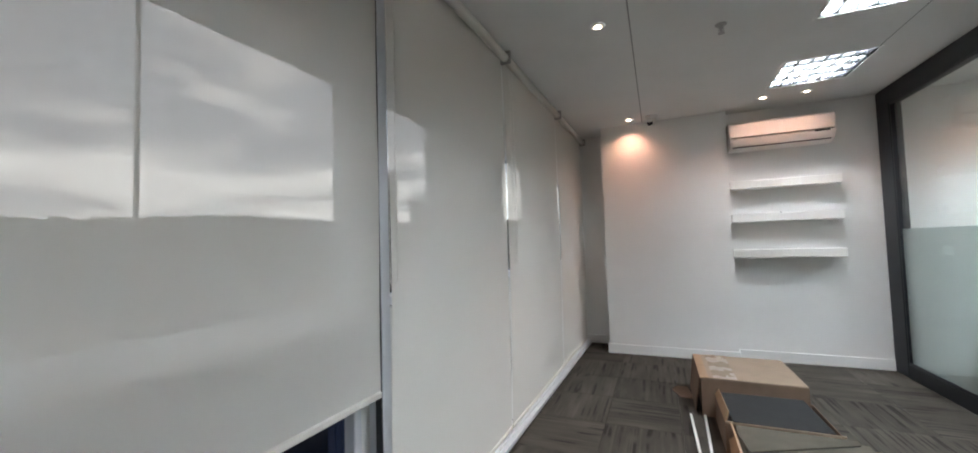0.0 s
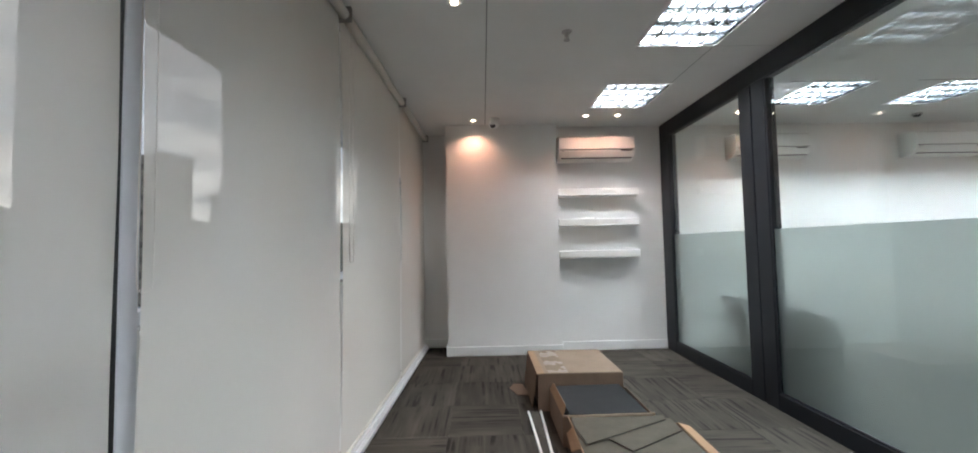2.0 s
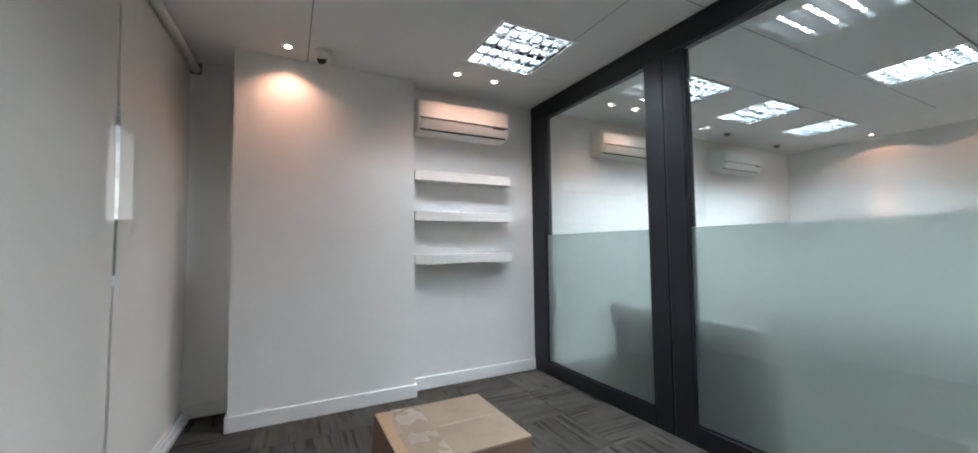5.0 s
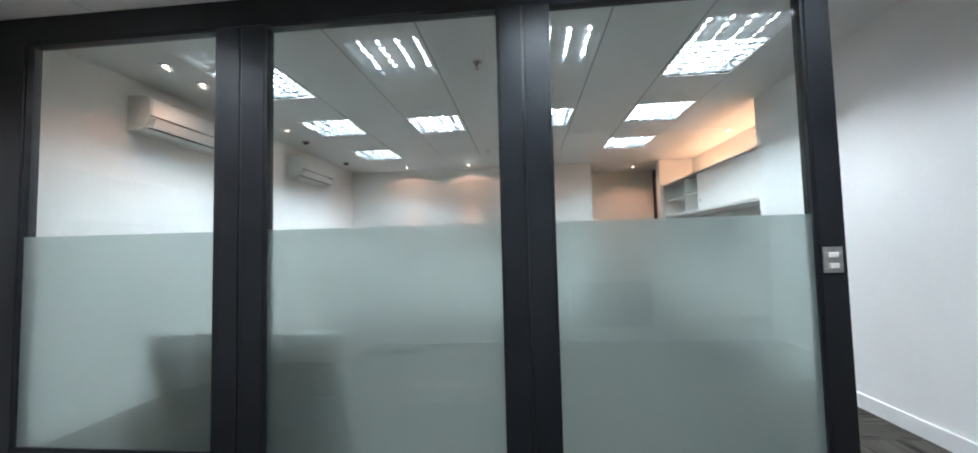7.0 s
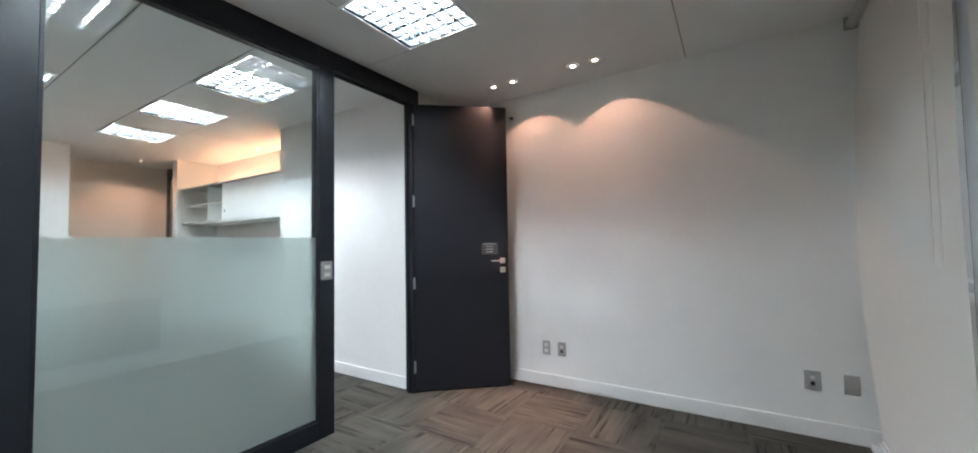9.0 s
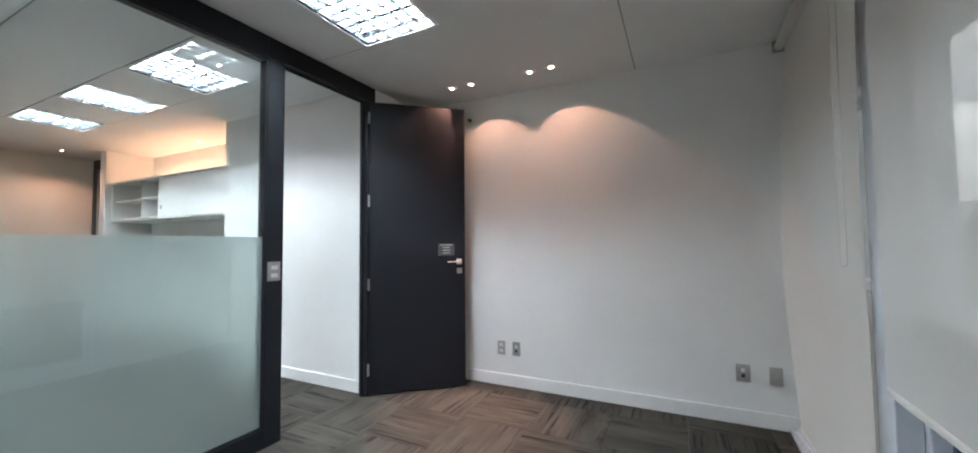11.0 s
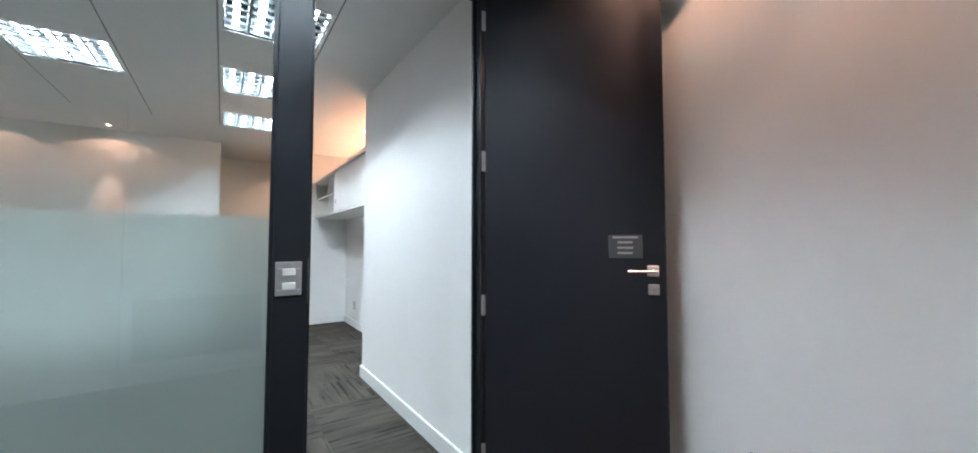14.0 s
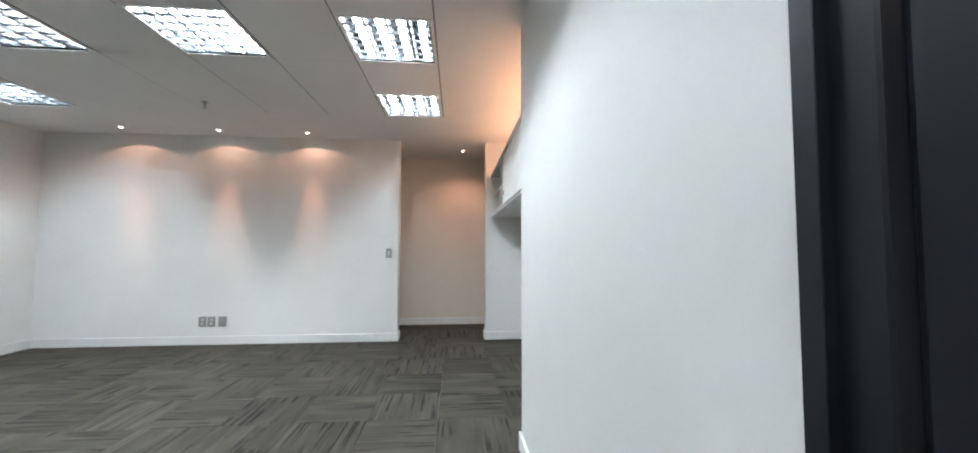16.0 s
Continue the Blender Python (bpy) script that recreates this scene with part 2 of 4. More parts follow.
def blind_cloth():
    """Sunscreen weave: scatters, lets light through and is slightly open."""
    m, nt, bsdf, out = shader("cream_screen_cloth")
    nt.nodes.remove(bsdf)
    tc = nt.nodes.new("ShaderNodeTexCoord")
    big = node(nt, "ShaderNodeTexNoise", Scale=1.1, Detail=3.0)
    mp = node(nt, "ShaderNodeMapping", Scale=(1, 320.0, 320.0))
    weave = node(nt, "ShaderNodeTexChecker", Scale=1.0)
    nt.links.new(tc.outputs["Object"], big.inputs["Vector"])
    nt.links.new(tc.outputs["Object"], mp.inputs["Vector"])
    nt.links.new(mp.outputs["Vector"], weave.inputs["Vector"])
    col = ramp(nt, big.outputs["Fac"], [(0.3, (0.915, 0.88, 0.825)), (0.7, (0.935, 0.90, 0.845))])
    bump = node(nt, "ShaderNodeBump", Strength=0.08, Distance=0.001)
    nt.links.new(weave.outputs["Fac"], bump.inputs["Height"])
    dif = nt.nodes.new("ShaderNodeBsdfDiffuse")
    tra = nt.nodes.new("ShaderNodeBsdfTranslucent")
    cle = node(nt, "ShaderNodeBsdfTransparent", Color=(1, 0.99, 0.97, 1))
    for n in (dif, tra):
        nt.links.new(col.outputs["Color"], n.inputs["Color"])
        nt.links.new(bump.outputs["Normal"], n.inputs["Normal"])
    m1 = node(nt, "ShaderNodeMixShader", Fac=0.09)
    m2 = node(nt, "ShaderNodeMixShader", Fac=0.28)
    nt.links.new(dif.outputs[0], m1.inputs[1])
    nt.links.new(tra.outputs[0], m1.inputs[2])
    nt.links.new(m1.outputs[0], m2.inputs[1])
    nt.links.new(cle.outputs[0], m2.inputs[2])
    nt.links.new(m2.outputs[0], out.inputs["Surface"])
    return m


CLOTH = blind_cloth()


def clear_glass(name, tint):
    m, nt, bsdf, out = shader(name)
    nt.nodes.remove(bsdf)
    lw = node(nt, "ShaderNodeLayerWeight", Blend=0.5)
    power = node(nt, "ShaderNodeMath")
    power.operation = "POWER"
    power.inputs[1].default_value = 5.0
    gloss = node(nt, "ShaderNodeMapRange", To_Min=0.042, To_Max=1.0)
    cle = node(nt, "ShaderNodeBsdfTransparent", Color=(*tint, 1))
    glo = node(nt, "ShaderNodeBsdfGlossy", Color=(1, 1, 1, 1), Roughness=0.0)
    mx = nt.nodes.new("ShaderNodeMixShader")
    nt.links.new(lw.outputs["Facing"], power.inputs[0])
    nt.links.new(power.outputs[0], gloss.inputs["Value"])
    nt.links.new(gloss.outputs["Result"], mx.inputs[0])
    nt.links.new(cle.outputs[0], mx.inputs[1])
    nt.links.new(glo.outputs[0], mx.inputs[2])
    nt.links.new(mx.outputs[0], out.inputs["Surface"])
    return m


GLASS = clear_glass("office_glass", (0.94, 0.975, 0.968))
DARKGLASS = clear_glass("dark_tinted_glass", (0.16, 0.20, 0.30))
WINGLASS = clear_glass("tinted_window_glass", (0.80, 0.84, 0.86))


def frosted():
    m, nt, bsdf, out = shader("frosted_film")
    nt.nodes.remove(bsdf)
    ref = node(nt, "ShaderNodeBsdfRefraction", Color=(0.755, 0.80, 0.79, 1), Roughness=0.40, IOR=1.33)
    tra = node(nt, "ShaderNodeBsdfTranslucent", Color=(0.71, 0.75, 0.74, 1))
    dif = node(nt, "ShaderNodeBsdfDiffuse", Color=(0.62, 0.64, 0.63, 1))
    tc = nt.nodes.new("ShaderNodeTexCoord")
    n = node(nt, "ShaderNodeTexNoise", Scale=700.0, Detail=1.0)
    nt.links.new(tc.outputs["Object"], n.inputs["Vector"])
    b = node(nt, "ShaderNodeBump", Strength=0.05, Distance=0.0005)
    nt.links.new(n.outputs["Fac"], b.inputs["Height"])
    for s in (tra, dif):
        nt.links.new(b.outputs["Normal"], s.inputs["Normal"])
    m1 = node(nt, "ShaderNodeMixShader", Fac=0.5)
    m2 = node(nt, "ShaderNodeMixShader", Fac=0.17)
    nt.links.new(tra.outputs[0], m1.inputs[1])
    nt.links.new(dif.outputs[0], m1.inputs[2])
    nt.links.new(ref.outputs[0], m2.inputs[1])
    nt.links.new(m1.outputs[0], m2.inputs[2])
    nt.links.new(m2.outputs[0], out.inputs["Surface"])
    return m


FILM = frosted()
LEAF = paint("far_woodland", (0.055, 0.06, 0.045), 0.9, 0.3, 0.05, 0.0)
GRASS = paint("far_ground", (0.045, 0.05, 0.038), 0.95, 0.3, 0.01, 0.0)


# ---- builders ----
def bm_boxes(boxes, bevel=0.0, segments=1):
    bm = bmesh.new()
    for x0, y0, z0, x1, y1, z1 in boxes:
        m = Matrix.Translation(((x0 + x1) / 2, (y0 + y1) / 2, (z0 + z1) / 2)) @ Matrix.Diagonal((x1 - x0, y1 - y0, z1 - z0, 1))
        bmesh.ops.create_cube(bm, size=1, matrix=m)
    if bevel:
        bmesh.ops.bevel(bm, geom=bm.edges[:], offset=bevel, segments=segments, affect="EDGES", profile=0.5)
    return bm


def bm_prism(outline, z0, z1, bevel=0.0, m=None):
    """An outline in x and y, pulled up from z0 to z1."""
    bm = bmesh.new()
    low = [bm.verts.new((x, y, z0)) for x, y in outline]
    face = bm.faces.new(low)
    up = bmesh.ops.extrude_face_region(bm, geom=[face])
    bmesh.ops.translate(bm, vec=(0, 0, z1 - z0), verts=[v for v in up["geom"] if isinstance(v, bmesh.types.BMVert)])
    bmesh.ops.recalc_face_normals(bm, faces=bm.faces[:])
    if bevel:
        bmesh.ops.bevel(bm, geom=bm.edges[:], offset=bevel, segments=1, affect="EDGES")
    if m is not None:
        bmesh.ops.transform(bm, matrix=m, verts=bm.verts[:])
    return bm


def bm_cyl(r, length, m=None, sides=20, r2=None, bm=None):
    bm = bm or bmesh.new()
    made = bmesh.ops.create_cone(bm, cap_ends=True, segments=sides, radius1=r, radius2=r if r2 is None else r2, depth=length)
    if m is not None:
        bmesh.ops.transform(bm, matrix=m, verts=made["verts"])
    return bm


def bm_lathe(profile, sides=24):
    """Radius and height pairs, turned round z."""
    bm = bmesh.new()
    rings = []
    for r, z in profile:
        rings.append([bm.verts.new((r * math.cos(2 * math.pi * k / sides), r * math.sin(2 * math.pi * k / sides), z)) for k in range(sides)])
    for a, b in zip(rings, rings[1:]):
        for k in range(sides):
            bm.faces.new((a[k], a[(k + 1) % sides], b[(k + 1) % sides], b[k]))
    bm.faces.new(rings[0][::-1])
    bm.faces.new(rings[-1])
    bmesh.ops.recalc_face_normals(bm, faces=bm.faces[:])
    return bm


def as_mesh(name, bm, material, smooth=False):
    me = bpy.data.meshes.new(name)
    bm.to_mesh(me)
    bm.free()
    me.materials.append(material)
    if smooth:
        for p in me.polygons:
            p.use_smooth = True
    return me


def part(name, bm, material, parent, label="", smooth=False):
    ob = new(name, as_mesh(name, bm, material, smooth))
    ob.parent = parent
    return tagged(ob, label) if label else ob


def thing(name, label, category, m=None, group=""):
    ob = new(name)
    ob.empty_display_size = 0.1
    if m is not None:
        ob.matrix_basis = m
    return tagged(ob, label, category, group)


def structure(name, bm, material, label, category, m=None):
    ob = new(name, as_mesh(name, bm, material))
    if m is not None:
        ob.matrix_basis = m
    return tagged(ob, label, category, kind="structure")


# ---- structure ----
XP0, XP1 = 2.105, 2.195                       # faces of the glass partition
YN, YCOL, YS = 4.79, 4.655, -1.415            # north wall, column face, south wall
YH, XH = -0.73, 4.22                          # corridor side wall and its end
XE, YE = 7.04, 0.432                          # east wall and its free end
FACADE = pose(-0.93, -1.40, 0, 0, 0, -1.55)   # blind line: local y runs along the windows, local x into the room

floor = structure("floor", bm_boxes([(-1.5, -2.3, -0.2, 8.4, 5.4, -0.008)]), SLAB, "office floor laid with grey-brown streaked carpet tiles", "floor")
structure("wall_south", bm_boxes([(-1.4, YS - 0.15, 0, 2.12, YS, H)]), WALL, "plain white painted wall with outlets near the floor", "wall")
structure("wall_corridor", bm_prism([(2.12, -1.56), (XH, -1.56), (XH, YH), (XP1, YH), (XP1, -0.775), (2.12, -0.775)], 0, H), WALL, "white painted wall beside the open doorway", "wall")
structure("wall_recess", bm_boxes([(XH, -1.56, 0, XE, -1.28, H)]), WALL, "white painted back wall of the cabinet recess", "wall")
structure("wall_pier", bm_boxes([(XE, -2.3, 0, 7.2, -0.724, H)]), WALL, "white painted pier beside the rear passage", "wall")
structure("wall_east", bm_boxes([(XE, YE, 0, 7.2, YN, H)]), WALL, "white office wall washed by warm ceiling spots", "wall")
structure("wall_passage", bm_boxes([(8.1, -2.3, 0, 8.25, 2.2, H)]), BEIGE, "beige painted wall at the end of the rear passage", "wall")
structure("wall_passage_north", bm_boxes([(7.2, 2.05, 0, 8.1, 2.2, H)]), BEIGE, "beige painted wall closing the rear passage", "wall")
structure("wall_passage_south", bm_boxes([(7.2, -2.3, 0, 8.1, -2.15, H)]), BEIGE, "beige painted wall closing the rear passage", "wall")
structure("wall_north", bm_boxes([(0.83, YN, 0, 7.2, YN + 0.15, H)]), WALL, "white painted wall behind the shelves", "wall")
structure("wall_column", bm_boxes([(-0.465, YCOL, 0, 0.83, 5.2, H)]), WALL, "white plastered column in the room's corner", "wall")
structure("wall_niche", bm_boxes([(-1.1, 5.06, 0, -0.465, 5.2, H)]), WALL, "white painted niche wall between column and blinds", "wall")

# facade: band over the window strip, band under it, low glazing and profiles
L = 6.62
structure("wall_west_upper", bm_boxes([(-0.30, -0.15, 2.01, -0.13, L, H)]), WALL, "white band above the window strip", "wall", FACADE)
structure("wall_west_sill", bm_boxes([(-0.30, -0.15, 0.99, -0.13, L, 1.04), (-0.30, -0.15, 0.86, -0.13, 1.32, 0.99), (-0.30, 2.53, 0.86, -0.13, L, 0.99), (-0.13, -0.02, 1.03, -0.075, L - 0.1, 1.05)]), TRIM, "white sill band under the window strip", "wall", FACADE)
# Dark grey band below the sill, along the second bay only.
structure("trim_dark_band", bm_boxes([(-0.30, 1.32, 0.82, -0.125, 2.53, 0.99)]), SILLBAND, "dark grey band under the window sill", "trim", FACADE)
structure("wall_west_foot", bm_boxes([(-0.30, -0.15, 0.0, -0.13, L, 0.10)]), TRIM, "white foot band below the low glazing", "wall", FACADE)
BAYS = ((0.0, 1.32, 0.03, 1.17), (1.32, 2.53, 1.41, 2.437), (2.53, 3.79, 2.60, 3.09), (3.79, 5.19, 3.86, 4.62), (5.19, 6.45, 5.30, 6.40))
MULLIONS = ((1.225, 1.375), (2.513, 2.566), (3.752, 3.788), (5.150, 5.186))
last = -0.15
for k, (a, b, u0, u1) in enumerate(BAYS):
    # Unseen piers, added to block daylight and shorten the windows.
    structure("wall_west_added_pier", bm_boxes([(-0.22, last, 1.05, -0.13, u0 - 0.04, 2.01)]), WALL, "white pier added unseen between two windows", "wall", FACADE)
    last = u1 + 0.04
    for low, high, kind in ((1.05, 2.01, "upper"), (0.10, 0.86, "low")):
        if kind == "low" and k != 1:
            # Plain walls replace the other low windows, hiding the dark ground in blind gaps.
            structure("wall_west_low_fill", bm_boxes([(-0.30, a - (0.15 if k == 0 else 0.0), low, -0.13, b, high)]), WALL, "white wall added in place of a low window", "wall", FACADE)
            continue
        win = tagged(new("window_%d" % (2 * k + (1 if kind == "upper" else 2))), "fixed %s office window in a pale metal frame" % kind, "window", kind="structure")
        win.matrix_basis = FACADE
        for name, box in (("jamb", (-0.22, u0 - 0.04, low, -0.120, u0, high)), ("jamb", (-0.22, u1, low, -0.120, u1 + 0.04, high)),
                          ("head", (-0.21, u0, high - 0.04, -0.125, u1, high)), ("window_sill", (-0.21, u0, low, -0.125, u1, low + 0.04))):
            part(name, bm_boxes([box], 0.004), MULLION, win)
        pane = part("pane", bm_boxes([(-0.176, u0 - 0.004, low + 0.03, -0.170, u1 + 0.004, high - 0.03)]), WINGLASS if kind == "upper" else DARKGLASS, win)
        pane.visible_shadow = False
        if kind == "upper" and k == 1:
            # Thin dark upright line drawn through the pane.
            part("pane_line", bm_boxes([(-0.182, 1.786, low + 0.03, -0.166, 1.791, high - 0.03)]), GREYPLASTIC, win, "thin dark upright line in the window")
structure("wall_west_added_pier", bm_boxes([(-0.22, last, 1.05, -0.13, L, 2.01)]), WALL, "white pier added unseen beside the last window", "wall", FACADE)
structure("wall_west_low_pier", bm_boxes([(-0.30, 2.477, 0.10, -0.13, 2.53, 0.86), (-0.30, 1.32, 0.10, -0.13, 1.37, 0.86)]), WALL, "white pier beside the low window", "wall", FACADE)
for u0, u1 in MULLIONS:
    mul = structure("trim_mullion", bm_boxes([(-0.118, u0, 0.05, -0.046, u1, H)], 0.003), MULLION, "pale grey metal mullion between two windows", "trim", FACADE)
    part("gasket", bm_boxes([(-0.075, u0 - 0.010, 0.05, -0.049, u0, H)]), DARK, mul, "dark rubber gasket")
structure("trim_floor_track", bm_boxes([(-0.012, 0.02, 0.0, 0.022, 6.45, 0.030), (-0.085, 0.02, 0.0, -0.012, 6.45, 0.046)], 0.003), ALU, "silver aluminium track along the foot of the blinds", "trim", FACADE)

# ceiling: boards with recessed joints and openings for the lights
LUMS_WEST = [(1.34, 0.13), (1.34, 1.345), (1.355, 2.58), (1.365, 3.825)]
LUMS_EAST = [(3.25, 0.13), (4.49, 0.13), (5.735, 0.13), (4.49, 1.36), (4.52, 2.60), (3.22, 3.825), (4.45, 3.825), (5.76, 3.825)]
HALF = 0.288
g = 0.006
holes = [(x - HALF, y - HALF, x + HALF, y + HALF) for x, y in LUMS_WEST + LUMS_EAST]
grooves = [(-0.004, YS, 0.004, YCOL)]
grooves += [(1.34 + HALF + 0.012, y - g, XP0, y + g) for y in (-0.178, 1.655, 2.885, 4.135)]
grooves += [(1.34 + HALF + 0.012 - g, -0.178, 1.34 + HALF + 0.012 + g, 4.135)]
grooves += [(XP1, y - g, 6.055, y + g) for y in (-0.178, 0.44, 1.05, 1.67, 2.29, 2.91, 3.52, 4.135)]
grooves += [(x - g, -0.178, x + g, 4.135) for x in (2.33, 3.56, 4.805, 6.05)]
xs = sorted({-1.4, 8.3, *[v for r in holes + grooves for v in (r[0], r[2])]})
ys = sorted({-2.3, 5.3, *[v for r in holes + grooves for v in (r[1], r[3])]})
verts, faces, slots = [], [], []


def quad(x0, y0, x1, y1, z, slot):
    n = len(verts)
    verts.extend(((x0, y0, z), (x0, y1, z), (x1, y1, z), (x1, y0, z)))
    faces.append((n, n + 1, n + 2, n + 3))
    slots.append(slot)


for x0, x1 in zip(xs, xs[1:]):
    for y0, y1 in zip(ys, ys[1:]):
        cx, cy = (x0 + x1) / 2, (y0 + y1) / 2
        if any(r[0] < cx < r[2] and r[1] < cy < r[3] for r in holes):
            continue
        if any(r[0] < cx < r[2] and r[1] < cy < r[3] for r in grooves):
            quad(x0, y0, x1, y1, H + 0.005, 1)
        else:
            quad(x0, y0, x1, y1, H, 0)
n = len(verts)
verts.extend([(x, y, z) for z in (H + 0.16, H + 0.3) for x, y in ((-1.4, -2.3), (8.3, -2.3), (8.3, 5.3), (-1.4, 5.3))])
faces.extend([(n, n + 3, n + 2, n + 1), (n + 4, n + 5, n + 6, n + 7)] + [(n + a, n + (a + 1) % 4, n + 4 + (a + 1) % 4, n + 4 + a) for a in range(4)])
slots.extend([0] * 6)
me = bpy.data.meshes.new("ceiling")
me.from_pydata(verts, [], faces)
me.materials.append(CEIL)
me.materials.append(SEAM)
me.polygons.foreach_set("material_index", slots)
tagged(new("ceiling", me), "white board ceiling with thin joints and recessed lights", "ceiling", kind="structure")


def skirting(name, boxes):
    structure(name, bm_boxes(boxes, 0.003), TRIM, "white painted skirting board along the wall", "baseboard")


BH, BT = 0.105, 0.016
skirting("baseboard", [(-1.0, YS, 0, 2.12, YS + BT, BH)])
skirting("baseboard", [(XP1 + 0.004, YH, 0, XH + BT, YH + BT, BH), (XH, -1.28, 0, XH + BT, YH, BH)])
skirting("baseboard", [(XH + BT, -1.28, 0, XE - BT, -1.28 + BT, BH)])
skirting("baseboard", [(XE - BT, -1.28, 0, XE, -0.724 + BT, BH), (XE, -0.724, 0, 7.2, -0.724 + BT, BH)])
skirting("baseboard", [(XE - BT, YE - BT, 0, XE, YN, BH), (XE, YE - BT, 0, 7.2, YE, BH)])
skirting("baseboard", [(8.1 - BT, -0.9, 0, 8.1, 2.05, BH)])
skirting("baseboard", [(0.83 + BT, YN - BT, 0, XP0, YN, BH)])
skirting("baseboard", [(XP1, YN - BT, 0, XE - BT, YN, BH)])
skirting("baseboard", [(-0.465 - BT, YCOL - BT, 0, 0.83 + BT, YCOL, BH), (0.83, YCOL, 0, 0.83 + BT, YN, BH), (-0.465 - BT, YCOL, 0, -0.465, 5.06, BH)])
skirting("baseboard", [(-0.80, 5.06 - BT, 0, -0.465 - BT, 5.06, BH)])

# ---- glass partition ----
wallp = thing("glass_partition", "black framed office partition with half frosted glass panes", "partition")
for y0, y1, split in ((4.573, YN, 0), (3.055, 3.338, 1), (1.482, 1.736, 1), (0.105, 0.224, 0), (-0.773, -0.677, 0)):
    if split:
        mid = (y0 + y1) / 2
        part("post", bm_boxes([(XP0, y0, 0, XP1, mid - 0.006, 2.49)], 0.003), BLACK, wallp)
        part("post", bm_boxes([(XP0, mid + 0.006, 0, XP1, y1, 2.49)], 0.003), BLACK, wallp)
        part("joint_strip", bm_boxes([(XP0 + 0.008, mid - 0.006, 0, XP1 - 0.008, mid + 0.006, 2.49)]), DARK, wallp)
    else:
        part("post", bm_boxes([(XP0, y0, 0, XP1, y1, 2.49 if y0 > 0.2 else 2.517)], 0.003), BLACK, wallp)
part("head_rail", bm_boxes([(XP0, 0.224, 2.49, XP1, YN, H)], 0.003), BLACK, wallp)
part("head_rail", bm_boxes([(XP0, -0.773, 2.517, XP1, 0.224, H)], 0.003), BLACK, wallp)
part("door_stop_bead", bm_boxes([(XP0 + 0.045, -0.677, 2.497, XP0 + 0.06, 0.105, 2.517), (XP0 + 0.045, 0.090, 0.0, XP0 + 0.06, 0.105, 2.497), (XP0 + 0.045, -0.677, 0.0, XP0 + 0.06, -0.662, 2.497)], 0.001), BLACK, wallp)
for y0, y1 in ((3.338, 4.573), (1.736, 3.055), (0.224, 1.482)):
    part("bottom_rail", bm_boxes([(XP0, y0, 0, XP1, y1, 0.122)], 0.003), BLACK, wallp)
    part("glazing_bead", bm_boxes([(XP0 + 0.006, y0, 2.476, XP0 + 0.02, y1, 2.49), (XP0 + 0.006, y0, 0.122, XP0 + 0.02, y1, 0.136),
                                   (XP0 + 0.006, y0, 0.136, XP0 + 0.02, y0 + 0.014, 2.476), (XP0 + 0.006, y1 - 0.014, 0.136, XP0 + 0.02, y1, 2.476)]), BLACK, wallp)
    pane = part("pane", bm_boxes([(XP0 + 0.022, y0 - 0.004, 0.118, XP0 + 0.030, y1 + 0.004, 2.494)]), GLASS, wallp, "clear glass pane with a frosted lower half")
    pane.visible_shadow = False
    film = part("frosted_film", bm_boxes([(XP0 + 0.0315, y0, 0.122, XP0 + 0.0325, y1, 1.332)]), FILM, pane, "frosted privacy film on the glass")
    film.visible_shadow = False
strike = part("strike_plate", bm_boxes([(XP0 + 0.014, 0.102, 1.01, XP0 + 0.042, 0.1055, 1.18)], 0.001), STEEL, wallp, "steel strike plate in the door jamb")
for z0, z1 in ((1.035, 1.07), (1.10, 1.145)):
    part("keep_hole", bm_boxes([(XP0 + 0.020, 0.1005, z0, XP0 + 0.036, 0.102, z1)]), DARK, strike, "dark latch hole")

# ---- open door ----
DOORM = pose(2.102, -0.700, 0, 0, 0, -139.3)
door = tagged(new("door_1"), "black flush door standing wide open into the room", "door", kind="structure")
door.matrix_basis = DOORM
part("leaf", bm_boxes([(0.0, 0.0, 0.012, 0.832, 0.042, 2.512)], 0.003), DOORBLACK, door)
for z in (0.22, 0.935, 1.65, 2.37):
    h = part("hinge", bm_boxes([(-0.018, -0.004, z - 0.05, 0.004, 0.0005, z + 0.05)], 0.001), STEEL, door, "steel butt hinge")
    part("pin", bm_cyl(0.007, 0.1, pose(-0.008, -0.008, z), 12), STEEL, h)
lever = part("lever_handle", bm_boxes([(0.752, -0.012, 1.092, 0.800, 0.0, 1.140)], 0.003), STEEL, door, "square steel lever handle")
part("neck", bm_cyl(0.009, 0.045, pose(0.776, -0.034, 1.115, 90), 16), STEEL, lever)
part("grip", bm_boxes([(0.665, -0.064, 1.111, 0.790, -0.053, 1.121)], 0.003), STEEL, lever)
lockp = part("lock_plate", bm_boxes([(0.754, -0.010, 1.010, 0.801, 0.0, 1.057)], 0.003), STEEL, door, "square steel lock plate")
part("cylinder", bm_cyl(0.010, 0.012, pose(0.777, -0.013, 1.034, 90), 16), GREYPLASTIC, lockp)
plate = part("sign_plate", bm_boxes([(0.588, -0.004, 1.172, 0.734, 0.0, 1.276)], 0.001), SIGNGREY, door, "small grey notice plate")
